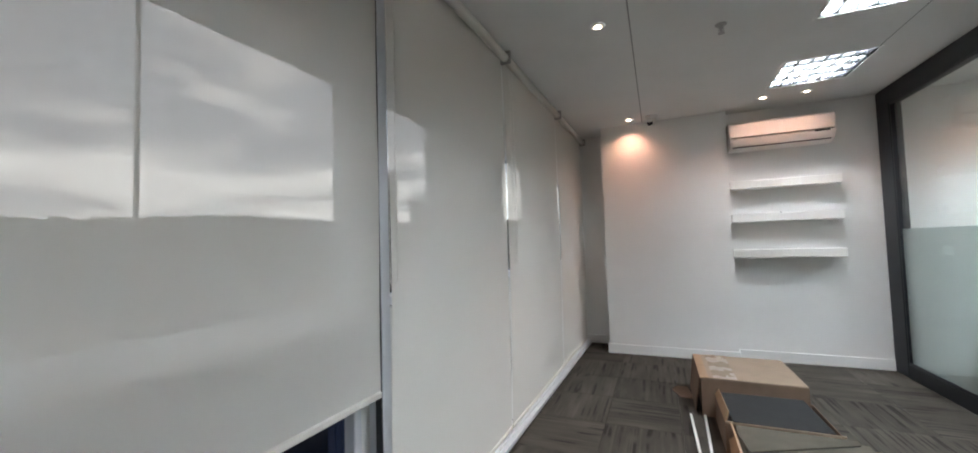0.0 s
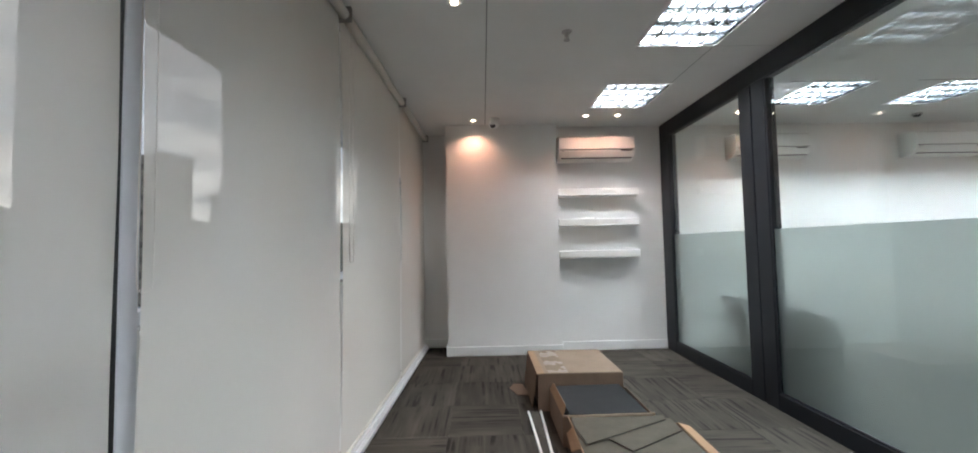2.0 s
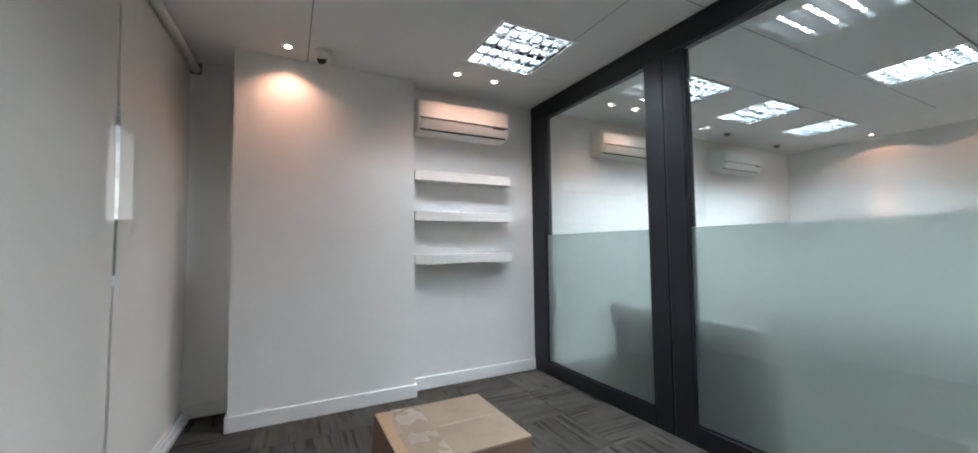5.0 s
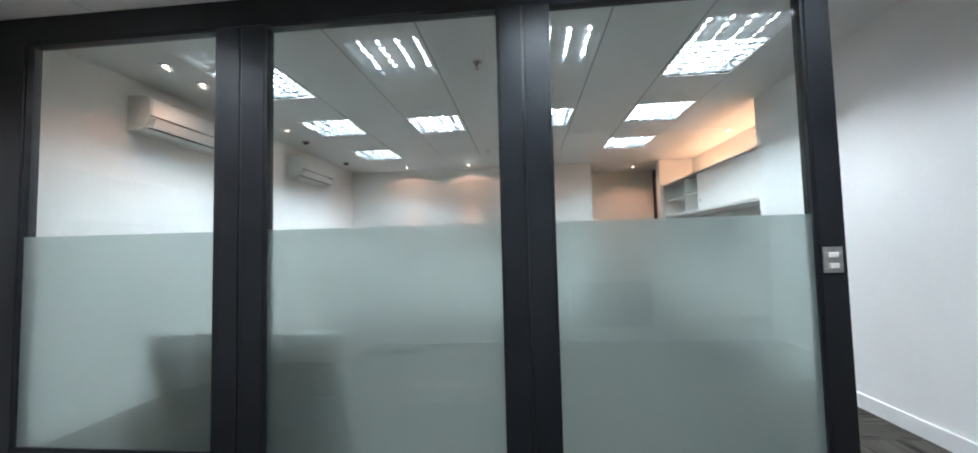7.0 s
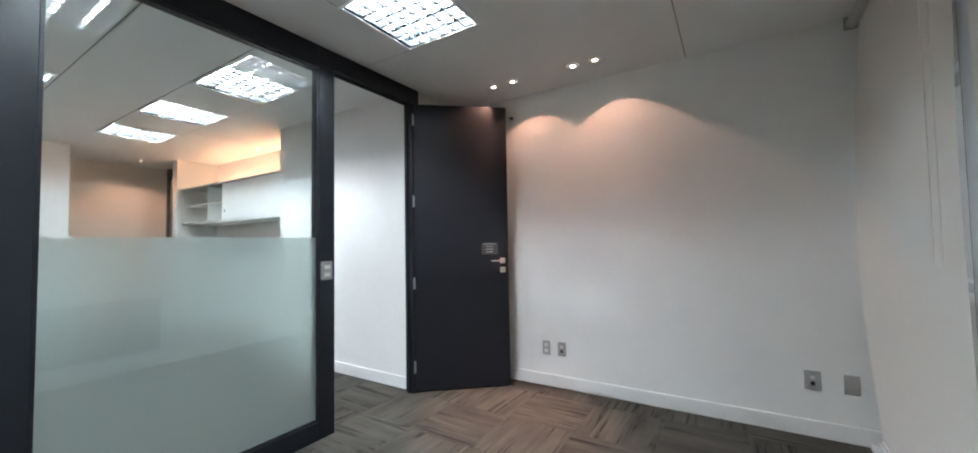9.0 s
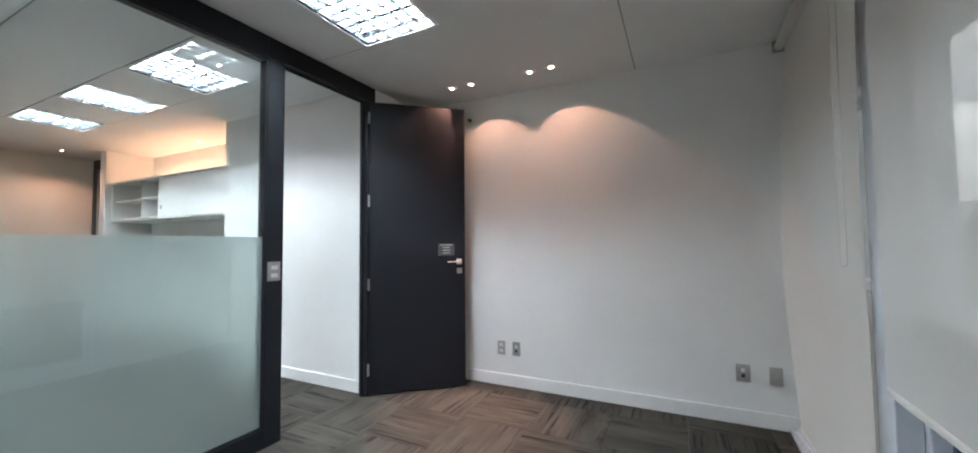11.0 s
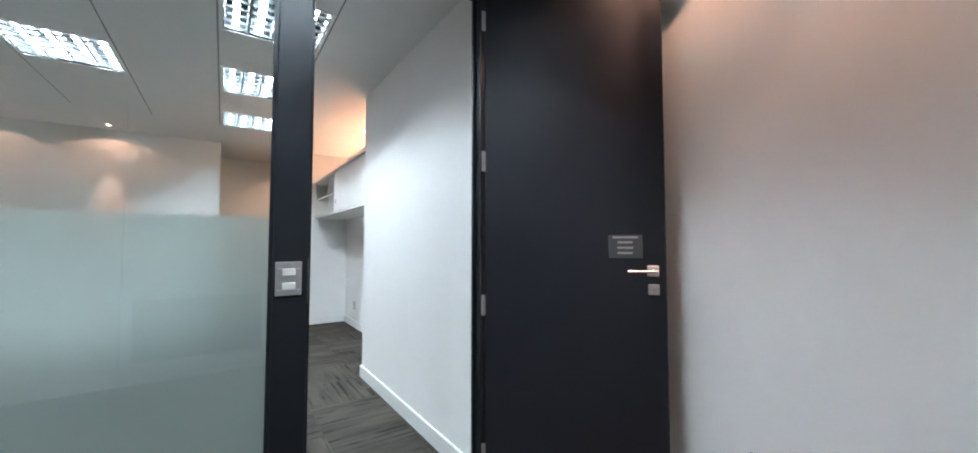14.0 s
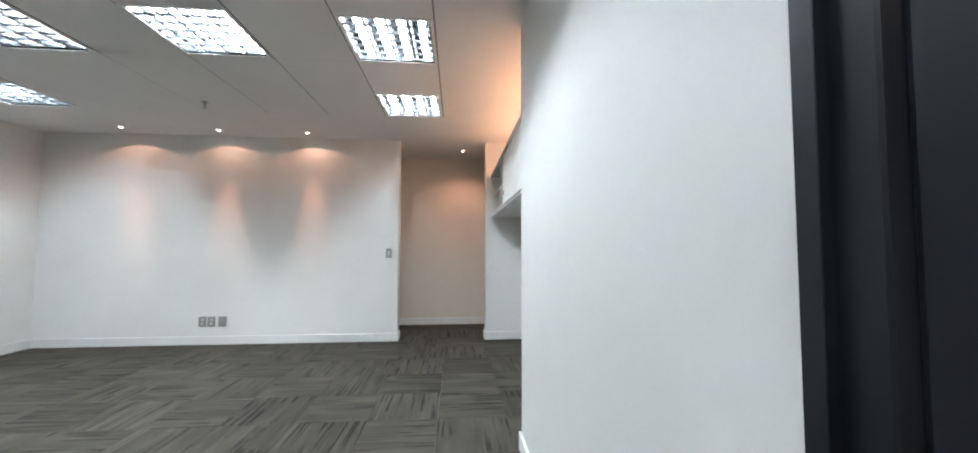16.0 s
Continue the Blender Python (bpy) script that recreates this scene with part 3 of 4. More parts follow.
for x0, x1, z in ((0.606, 0.714, 1.266), (0.628, 0.692, 1.243), (0.626, 0.694, 1.219), (0.627, 0.692, 1.195)):
    part("text_line", bm_boxes([(x0, -0.0055, z - 0.0045, x1, -0.004, z + 0.0045)]), SIGNTEXT, plate)
stop = thing("wall_hook", "small dark hook high on the white wall", "hook", pose(1.50, YS, 2.46))
part("base_disc", bm_cyl(0.016, 0.01, pose(0, 0.005, 0, 90), 16), DARK, stop)
part("peg", bm_cyl(0.007, 0.04, pose(0, 0.028, -0.004, 90), 12, 0.010), DARK, stop)

# ---- roller blinds ----
def roller_blind(y0, y1, hem, label, chain_y=None, swing=0.0, bow=0.0):
    b = thing("roller_blind", label, "blind", FACADE, "roller blinds along the windows")
    part("roller", bm_cyl(0.030, y1 - y0 + 0.03, pose(0.0, (y0 + y1) / 2, H - 0.045, 90), 24), CLOTH, b, smooth=True)
    part("bracket", bm_boxes([(-0.04, y0 - 0.018, H - 0.085, 0.04, y0 - 0.014, H)]), GREYPLASTIC, b)
    part("bracket", bm_boxes([(-0.04, y1 + 0.014, H - 0.085, 0.04, y1 + 0.018, H)]), GREYPLASTIC, b)
    bm = bmesh.new()
    cols, rows = 14, 30
    grid = []
    for r in range(rows + 1):
        z = H - 0.045 - (H - 0.045 - hem) * r / rows
        line = []
        for c in range(cols + 1):
            u = c / cols
            edge = abs(2 * u - 1) ** 4
            sag = 0.012 * math.sin(math.pi * r / rows) * edge + bow * math.sin(math.pi * r / rows) * (1 - u) ** 3
            ripple = 0.0022 * math.sin(9.0 * u + 0.4 * r + y0 * 3)
            pull = 0.010 * math.sin(math.pi * r / rows) * (1 if u > 0.5 else -1) * edge
            line.append(bm.verts.new((-0.030 + sag + ripple, y0 + (y1 - y0) * u - pull, z)))
        grid.append(line)
    for r in range(rows):
        for c in range(cols):
            bm.faces.new((grid[r][c], grid[r + 1][c], grid[r + 1][c + 1], grid[r][c + 1]))
    part("cloth", bm, CLOTH, b, "cream translucent screen cloth", smooth=True)
    part("hem_bar", bm_boxes([(-0.038, y0, hem - 0.012, -0.022, y1, hem + 0.012)], 0.004), CLOTH, b)
    if chain_y is not None:
        bm = bmesh.new()
        rx, ry = (0.0, swing) if swing else (0.011, 0.0)
        for side in (-1, 1):
            bm_cyl(0.0011, 1.42, pose(0.023 + side * rx, chain_y + side * ry, H - 0.05 - 0.71), 6, None, bm)
        rr = max(rx, ry)
        for k in range(9):
            a = math.pi * (k + 0.5) / 9
            bm_cyl(0.0011, 0.36 * rr, pose(0.023 + rx * math.cos(a), chain_y + ry * math.cos(a), H - 1.47 - rr * math.sin(a)) @ (pose(0, 0, 0, math.degrees(a)) if swing else pose(0, 0, 0, 0, -math.degrees(a))), 6, None, bm)
        part("bead_chain", bm, CABLE, b, "thin pull chain")
    return b


roller_blind(0.045, 1.275, 0.062, "cream screen roller blind lowered to the floor", 1.19, bow=0.055)
roller_blind(1.385, 2.482, 0.745, "cream screen roller blind stopped above a low window")
roller_blind(2.530, 3.784, 0.062, "cream screen roller blind lowered to the floor", 2.506, 0.022)
roller_blind(3.800, 5.186, 0.062, "wide cream screen roller blind lowered to the floor", 3.83)
roller_blind(5.206, 6.43, 0.062, "narrow cream screen roller blind lowered to the floor")

# ---- recessed fluorescent lights ----
def ceiling_light(x, y, tubes, label):
    c = thing("ceiling_light", label, "ceiling light", pose(x, y, H), "recessed fluorescent ceiling lights")
    s, d = HALF, 0.11
    bm = bm_boxes([(-s, -s, d, s, s, d + 0.004), (-s, -s, 0.002, -s + 0.004, s, d), (s - 0.004, -s, 0.002, s, s, d), (-s + 0.004, -s, 0.002, s - 0.004, -s + 0.004, d), (-s + 0.004, s - 0.004, 0.002, s - 0.004, s, d)])
    part("housing", bm, REFLECT, c)
    part("trim_frame", bm_boxes([(-s - 0.012, -s - 0.012, -0.006, s + 0.012, -s + 0.006, -0.0005), (-s - 0.012, s - 0.006, -0.006, s + 0.012, s + 0.012, -0.0005),
                                 (-s - 0.012, -s + 0.006, -0.006, -s + 0.006, s - 0.006, -0.0005), (s - 0.006, -s + 0.006, -0.006, s + 0.012, s - 0.006, -0.0005)]), TRIM, c)
    for k, mat in enumerate(tubes):
        t = part("tube", bm_cyl(0.013, 0.53, pose(0, -0.2115 + 0.141 * k, 0.064, 0, 90), 10), mat, c, smooth=False)
    for k in range(5):
        v = -0.282 + 0.141 * k
        bm = bm_prism([(-0.008, 0.004), (0.008, 0.004), (0.012, 0.044), (-0.012, 0.044)], -0.282, 0.282, 0, pose(0, v, 0, 90, 0, 90))
        part("side_blade", bm, MIRROR, c)
    for k in range(7):
        v = -0.270 + 0.090 * k
        part("cross_blade", bm_prism([(-0.005, 0.006), (0.005, 0.006), (0.006, 0.022), (-0.006, 0.022)], -0.282, 0.282, 0, pose(v, 0, 0, 90, 0, 0)), MIRROR, c)
    return c


LIT = "square recessed louvre light with four lit fluorescent tubes"
first = ceiling_light(*LUMS_WEST[0], [TUBE] * 4, LIT)
for x, y in LUMS_WEST[1:3] + LUMS_EAST[1:3] + LUMS_EAST[5:8]:
    copy_thing(first, pose(x, y, H))
ceiling_light(*LUMS_WEST[3], [TUBEDIM, TUBEDIM, TUBE, TUBEDIM], "square recessed louvre light with three weak tubes")
# Two tubes are dimmed here to soften the glare on the corridor wall.
ceiling_light(*LUMS_EAST[0], [TUBEDIM, TUBE, TUBE, TUBEDIM], "square recessed louvre light with two weak tubes")
ceiling_light(*LUMS_EAST[3], [TUBE, TUBE, TUBE, TUBE], LIT)
ceiling_light(*LUMS_EAST[4], [TUBEDIM, TUBE, TUBE, TUBEDIM], "square recessed louvre light with two weak tubes")

# ---- small ceiling spots ----
def spot_fixture(x, y, lit=True, r=1.0):
    s = thing("recessed_spot", "small round white recessed halogen spot", "spotlight", pose(x, y, H), "recessed halogen spots")
    part("trim_ring", bm_lathe([(0.030 * r, -0.001), (0.030 * r, -0.006), (0.041, -0.005), (0.047, -0.0005)], 28), TRIM, s, smooth=True)
    part("lamp", bm_lathe([(0.010 * r, -0.0105), (0.024 * r, -0.0085), (0.029 * r, -0.0065)], 20), LAMP if lit else LAMPOFF, s, "glowing halogen lamp")


SPOTS = [(-0.132, 4.462, 1), (-0.186, 2.347, 1), (1.103, 4.356, 1), (1.449, 4.353, 1), (0.763, -1.058, 1), (0.585, -1.05, 1), (1.488, -1.06, 1), (1.297, -1.055, 1),
         (6.74, 3.66, 1), (6.76, 2.57, 1), (6.78, 1.53, 1), (7.52, -0.42, 1), (2.76, 4.32, 1), (3.10, 4.315, 1), (4.42, 4.40, 0), (5.35, -1.05, 1)]
for x, y, lit in SPOTS:
    spot_fixture(x, y, lit, 0.74 if x < 2 and y > 0 else 0.58)
halogen(-0.132, 4.462, 7, 130, 0.4)
halogen(-0.132, 4.462, 20, 104, 1.0, aim=(0, 0.30))
halogen(-0.186, 2.347, 40, 60, 0.8)
halogen(1.103, 4.356, 11, 124, 0.4)
halogen(1.449, 4.353, 11, 124, 0.4)
halogen(0.585, -1.05, 17, 91, 0.10, aim=(-0.15, -0.287))
halogen(1.297, -1.055, 17, 91, 0.10, aim=(-0.10, -0.287))
halogen(0.763, -1.058, 70, 34, 0.8, aim=(0.06, 0.16))
halogen(1.488, -1.06, 310, 36, 0.8, aim=(-0.12, 0.14))
halogen(1.488, -1.06, 30, 70, 0.5, aim=(0.7, 0.0))
for x, y in ((6.74, 3.66), (6.76, 2.57), (6.78, 1.53)):
    halogen(x, y, 9, 138, 0.08)
    halogen(x, y, 60, 28, 1.0, aim=(0.24, 0))
halogen(7.52, -0.42, 44, 135, 0.6)
halogen(2.76, 4.32, 9, 120, 0.4)
halogen(3.10, 4.315, 9, 120, 0.4)


def sprinkler(x, y):
    s = thing("sprinkler", "small chrome pendant fire sprinkler on the ceiling", "sprinkler", pose(x, y, H))
    part("escutcheon", bm_lathe([(0.034, 0.0), (0.032, -0.005), (0.014, -0.009)], 24), STEEL, s, smooth=True)
    part("body", bm_lathe([(0.012, -0.009), (0.012, -0.026), (0.007, -0.030), (0.004, -0.055)], 16), STEEL, s, smooth=True)
    part("frame_arm", bm_boxes([(-0.014, -0.002, -0.052, -0.010, 0.002, -0.022), (0.010, -0.002, -0.052, 0.014, 0.002, -0.022)]), STEEL, s)
    part("deflector", bm_lathe([(0.019, -0.055), (0.021, -0.058)], 18), STEEL, s)


for x, y in ((0.53, 2.675), (3.04, 1.96), (5.80, 2.14)):
    sprinkler(x, y)

dome = thing("security_camera", "small white ball security camera on the ceiling", "camera", pose(0.10, 4.44, H) @ Matrix.Scale(1.35, 4))
part("mount", bm_lathe([(0.045, 0.0), (0.045, -0.012), (0.034, -0.022)], 24), PLASTIC, dome, smooth=True)
bm = bmesh.new()
bmesh.ops.create_uvsphere(bm, u_segments=20, v_segments=14, radius=0.036, matrix=Matrix.Translation((0, -0.004, -0.044)))
ball = part("ball", bm, PLASTIC, dome, smooth=True)
part("lens", bm_cyl(0.022, 0.014, pose(-0.012, -0.028, -0.062, 62, 0, -20), 20), DARK, ball, "black camera lens")

for x, y in ((4.9, 4.45), (6.2, 4.52)):
    s = thing("smoke_detector", "small dark round detector on the ceiling", "detector", pose(x, y, H))
    part("base", bm_lathe([(0.05, 0.0), (0.05, -0.012), (0.046, -0.016)], 24), GREYPLASTIC, s, smooth=True)
    part("cap", bm_lathe([(0.034, -0.016), (0.032, -0.032), (0.022, -0.038)], 24), DARK, s, smooth=True)

# ---- air conditioners ----
def air_conditioner(x, y, z, label):
    a = thing("air_conditioner", label, "air conditioner", pose(x, y, z), "wall air conditioners")
    w = 0.88
    side = [(0.0, 0.0), (-0.10, 0.0), (-0.165, 0.025), (-0.196, 0.075), (-0.203, 0.13), (-0.203, 0.235), (-0.192, 0.266), (-0.165, 0.28), (0.0, 0.285)]
    part("body", bm_prism(side, 0.0, w, 0.004, Matrix(((0, 0, 1, 0), (1, 0, 0, 0), (0, 1, 0, 0), (0, 0, 0, 1)))), PLASTIC, a)
    part("front_panel", bm_boxes([(0.012, -0.209, 0.118, w - 0.012, -0.203, 0.258)], 0.002), PLASTIC, a)
    part("seam_line", bm_boxes([(0.012, -0.2065, 0.111, w - 0.012, -0.200, 0.1165)]), DARK, a, "dark gap under the front panel")
    flap = part("air_flap", bm_prism([(0.03, 0), (w - 0.03, 0), (w - 0.03, 0.07), (0.03, 0.07)], 0, 0.006, 0.001, pose(0, -0.194, 0.024, 108)), PLASTIC, a)
    part("outlet_slot", bm_boxes([(0.03, -0.176, 0.016, w - 0.03, -0.160, 0.024)]), DARK, a, "dark air outlet slot")
    part("outlet_slot", bm_boxes([(0.03, -0.2075, 0.082, w - 0.03, -0.190, 0.086)]), GREYPLASTIC, a, "grey vane line")
    part("display", bm_boxes([(w - 0.165, -0.208, 0.089, w - 0.045, -0.2, 0.107)], 0.002), DARK, a, "small black display window")
    part("badge", bm_boxes([(0.03, -0.2045, 0.093, 0.065, -0.2, 0.101)]), GREYPLASTIC, a)


air_conditioner(0.845, YN, 2.215, "white split air conditioner above three white shelves")
air_conditioner(2.90, YN, 2.215, "white split air conditioner on the office wall")
air_conditioner(5.03, YN, 2.215, "white split air conditioner on the far office wall")

# ---- shelves and the rod lying on one ----
for z0, z1 in ((1.802, 1.885), (1.452, 1.535), (1.082, 1.168)):
    s = thing("floating_shelf", "thick white floating shelf between column and wall", "shelf", pose(0.832, 0, z0), "white floating shelves")
    part("board", bm_boxes([(0, 4.645, 0, 0.935, YN - 0.001, z1 - z0)], 0.003), LACQUER, s)
rod = thing("white_rod", "short white plastic rod lying on a shelf", "rod", pose(1.05, 4.69, 1.5425, 0, 0, 3))
part("tube", bm_cyl(0.0065, 0.22, pose(0.11, 0, 0, 0, 90), 14), WHITEROD, rod)
part("end_cap", bm_cyl(0.0072, 0.012, pose(0.224, 0, 0, 0, 90), 14), GREYPLASTIC, rod)

# ---- outlets and switches ----
def wall_plate(name, label, category, m, w, h, kind):
    p = thing(name, label, category, m)
    part("cover", bm_boxes([(-w / 2, -0.008, -h / 2, w / 2, 0, h / 2)], 0.002), STEEL, p, "brushed steel cover plate")
    if kind == "rockers":
        for z in (0.024, -0.028):
            part("rocker", bm_boxes([(-0.022, -0.015, z - 0.013, 0.022, -0.008, z + 0.013)], 0.002), PLASTIC, p, "white rocker")
        for z in (0.037, -0.041):
            part("score_line", bm_boxes([(-w / 2 + 0.005, -0.0088, z - 0.001, -0.024, -0.008, z + 0.001), (0.024, -0.0088, z - 0.001, w / 2 - 0.005, -0.008, z + 0.001)]), PLASTIC, p)
    elif kind == "sockets":
        for z in (0.026, -0.026):
            s = part("socket", bm_boxes([(-0.017, -0.0105, z - 0.013, 0.017, -0.008, z + 0.013)], 0.002), PLASTIC, p)
            for dx in (-0.009, 0, 0.009):
                part("pin_hole", bm_cyl(0.0022, 0.002, pose(dx, -0.0112, z, 90), 8), DARK, s)
    elif kind == "jack":
        for z, mat in ((0.02, PLASTIC), (-0.018, DARK)):
            part("jack", bm_boxes([(-0.011, -0.0105, z - 0.012, 0.011, -0.008, z + 0.012)], 0.002), mat, p)
    elif kind == "rocker":
        part("rocker", bm_boxes([(-0.012, -0.014, -0.026, 0.012, -0.008, 0.026)], 0.002), PLASTIC, p, "white rocker")


FACE_N = lambda x, z: pose(x, YS, z, 0, 0, 180)
FACE_W = lambda y, z: pose(XE, y, z, 0, 0, -90)
wall_plate("outlet", "steel outlet plate with two sockets above the skirting", "outlet", FACE_N(1.195, 0.333), 0.072, 0.12, "sockets")
wall_plate("outlet", "steel data plate with two jacks above the skirting", "outlet", FACE_N(1.050, 0.335), 0.072, 0.12, "jack")
wall_plate("outlet", "steel data plate with two jacks beside the blind", "outlet", FACE_N(-0.655, 0.355), 0.085, 0.12, "jack")
wall_plate("outlet", "blank steel cover plate beside the blind", "outlet", FACE_N(-0.845, 0.355), 0.075, 0.12, "blank")
wall_plate("light_switch", "steel plate with two white rockers on the black post", "switch", pose(XP0, 0.172, 1.108, 0, 0, -90), 0.088, 0.124, "rockers")
wall_plate("light_switch", "steel plate with one rocker near the wall's end", "switch", FACE_W(0.552, 1.146), 0.075, 0.12, "rocker")
for y, kind in ((2.835, "sockets"), (2.73, "sockets"), (2.60, "blank")):
    wall_plate("outlet", "grey outlet plate low on the office wall", "outlet", FACE_W(y, 0.285), 0.092, 0.125, kind)
wall_plate("outlet", "small outlet plate in the cabinet recess", "outlet", pose(6.5, -1.28, 0.32, 0, 0, 180), 0.072, 0.12, "sockets")

# ---- wall cabinet in the recess ----
cab = thing("wall_cabinet", "white wall cabinet with one sliding door beside open pigeonholes", "cabinet", pose(XH + 0.002, -0.80, 1.63))
W = XE - XH - 0.004
D = 0.476
part("bottom_panel", bm_boxes([(0, -D, 0, W, 0, 0.03)], 0.002), LACQUER, cab)
part("top_panel", bm_boxes([(0, -D, 0.545, W, 0, 0.565)], 0.002), LACQUER, cab)
part("top_track", bm_boxes([(0, -0.004, 0.540, W, 0.012, 0.566)], 0.001), ALU, cab, "aluminium sliding track")
part("bottom_track", bm_boxes([(0, 0.0005, 0.024, W, 0.010, 0.036)], 0.001), ALU, cab)
part("back_panel", bm_boxes([(0.018, -D, 0.03, W - 0.018, -D + 0.01, 0.545)]), LACQUER, cab)
for x in (0.0, 1.02, 1.56, 2.03, W - 0.018):
    part("upright", bm_boxes([(x, -D + (0.01 if 0 < x < W - 0.05 else 0), 0.03, x + 0.018, -0.03 if 0 < x < W - 0.05 else 0, 0.545)]), LACQUER, cab)
for x0, x1 in ((1.578, 2.03), (2.048, W - 0.018)):
    part("shelf", bm_boxes([(x0, -D + 0.01, 0.285, x1, -0.04, 0.303)]), LACQUER, cab)
sl = part("sliding_door", bm_boxes([(0.0, -0.024, 0.036, 1.56, -0.004, 0.540)], 0.002), LACQUER, cab)
part("finger_pull", bm_boxes([(1.475, -0.0045, 0.13, 1.497, -0.001, 0.175)], 0.001), DARK, sl, "small dark finger pull")

cove = thing("cove_tube_light", "warm tube light lying on top of the cabinet", "lamp", pose(XH + 0.1, -1.16, 2.197))
part("batten", bm_boxes([(0, -0.025, 0, 2.55, 0.025, 0.022)], 0.003), PLASTIC, cove)
part("tube", bm_cyl(0.011, 2.45, pose(1.275, 0, 0.034, 0, 90), 8), COVE, cove, "glowing warm tube")
fr = thing("passage_door_frame", "black door frame with a lit opening in the rear passage", "door frame", pose(7.99, -1.0, 0))
part("jamb", bm_boxes([(0.0, -0.06, 0, 0.11, 0.05, 2.5)], 0.003), BLACK, fr)
part("head", bm_boxes([(-0.79, -0.06, 2.5, 0.11, 0.05, H)], 0.003), BLACK, fr)
part("pull_bar", bm_cyl(0.014, 1.9, pose(-0.03, 0.03, 1.5), 14), STEEL, fr, "upright steel pull bar")

# ---- panel leaning on the far side of the glass ----
pan = thing("leaning_panel", "grey-green board leaning against the frosted glass", "panel", pose(2.19, 0, 0))
bm = bm_boxes([(0, 2.685, 0.0, 0.03, 3.850, 0.760)], 0.003)
part("board", bm, PANELGREY, pan)
pan.matrix_basis = pose(2.370, 0, 0.0005, 0, -12.8, 0)
part("edge_strip", bm_boxes([(-0.001, 2.685, 0.760, 0.031, 3.850, 0.766)], 0.001), GREYPLASTIC, pan)

# ---- cartons and carpet tiles on the floor ----
T = 0.006
c1 = thing("carton", "taped brown cardboard carton with a loose side flap", "box", pose(0.345, 3.145, 0))
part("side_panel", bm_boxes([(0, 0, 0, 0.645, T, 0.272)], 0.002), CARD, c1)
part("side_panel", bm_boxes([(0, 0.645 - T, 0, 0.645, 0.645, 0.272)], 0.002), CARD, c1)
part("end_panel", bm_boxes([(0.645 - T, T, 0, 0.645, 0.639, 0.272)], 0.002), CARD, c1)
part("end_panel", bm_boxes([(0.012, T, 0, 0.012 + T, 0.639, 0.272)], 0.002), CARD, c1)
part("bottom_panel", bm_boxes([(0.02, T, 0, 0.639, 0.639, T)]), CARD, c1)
# Top flaps are paler only to hold the light from above.
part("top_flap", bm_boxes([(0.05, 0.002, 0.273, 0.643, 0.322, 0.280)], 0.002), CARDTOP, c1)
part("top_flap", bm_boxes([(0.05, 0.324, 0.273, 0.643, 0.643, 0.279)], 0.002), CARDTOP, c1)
part("edge_fold", bm_prism([(-0.004, 0.0), (0.052, 0.0), (0.052, 0.640), (-0.004, 0.643)], 0, T, 0.001, pose(0, 0, 0.2735, 0, -3)), KRAFT, c1)
bm = bm_prism([(0, 0.01), (0.27, 0.08), (0.27, 0.60), (0, 0.64)], 0, T, 0.001, pose(-0.006, 0, 0.276, 0, 97))
part("loose_flap", bm, CARD, c1, "loose cardboard flap hanging at the side")
bm = bm_boxes([(0.085, 0.0, 0.2805, 0.235, 0.643, 0.2815)])
part("packing_tape", bm, TAPE, c1, "clear crinkled packing tape")
flap = thing("cardboard_scrap", "torn scrap of brown cardboard on the carpet", "cardboard", pose(0.29, 3.60, 0.001, 0, 0, 14))
part("sheet", bm_prism([(-0.10, -0.11), (0.0, -0.14), (0.02, 0.12), (-0.05, 0.15), (-0.12, 0.06)], 0.0, 0.005, 0.001), CARD, flap)


def carpet_tile(x, y, z, rz, side, mat, label, tilt=(0, 0)):
    c = thing("loose_carpet_tile", label, "carpet tile", pose(x, y, z, tilt[0], tilt[1], rz), "loose carpet tiles by the cartons")
    s = side / 2
    part("backing", bm_boxes([(-s, -s, 0, s, s, 0.003)]), DARK, c)
    part("top_face", bm_boxes([(-s, -s, 0.003, s, s, 0.008)], 0.001), mat, c)


def open_carton(label, m, w, d, h, flaps):
    c = thing("carton", label, "box", m)
    part("side_panel", bm_boxes([(0, 0, 0, w, T, h)], 0.002), CARD, c)
    part("side_panel", bm_boxes([(0, d - T, 0, w, d, h)], 0.002), CARD, c)
    part("end_panel", bm_boxes([(0, T, 0, T, d - T, h)], 0.002), CARD, c)
    part("end_panel", bm_boxes([(w - T, T, 0, w, d - T, h)], 0.002), CARD, c)
    part("bottom_panel", bm_boxes([(T, T, 0, w - T, d - T, T)]), CARD, c)
    for outline, fm, mat in flaps:
        part("flap", bm_prism(outline, 0, T, 0.001, fm), mat, c)
    return c


open_carton("open cardboard carton packed with dark carpet tiles", pose(0.425, 2.625, 0), 0.565, 0.47, 0.185,
            [([(0, 0.0), (0.065, 0.02), (0.06, 0.42), (0, 0.465)], pose(0.004, 0, 0.185, 0, -70), KRAFT),
             ([(0.005, 0), (0.56, 0), (0.52, 0.20), (0.03, 0.22)], pose(0, 0, 0.184, -96), CARD)])
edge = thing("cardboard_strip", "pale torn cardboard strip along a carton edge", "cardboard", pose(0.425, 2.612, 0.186))
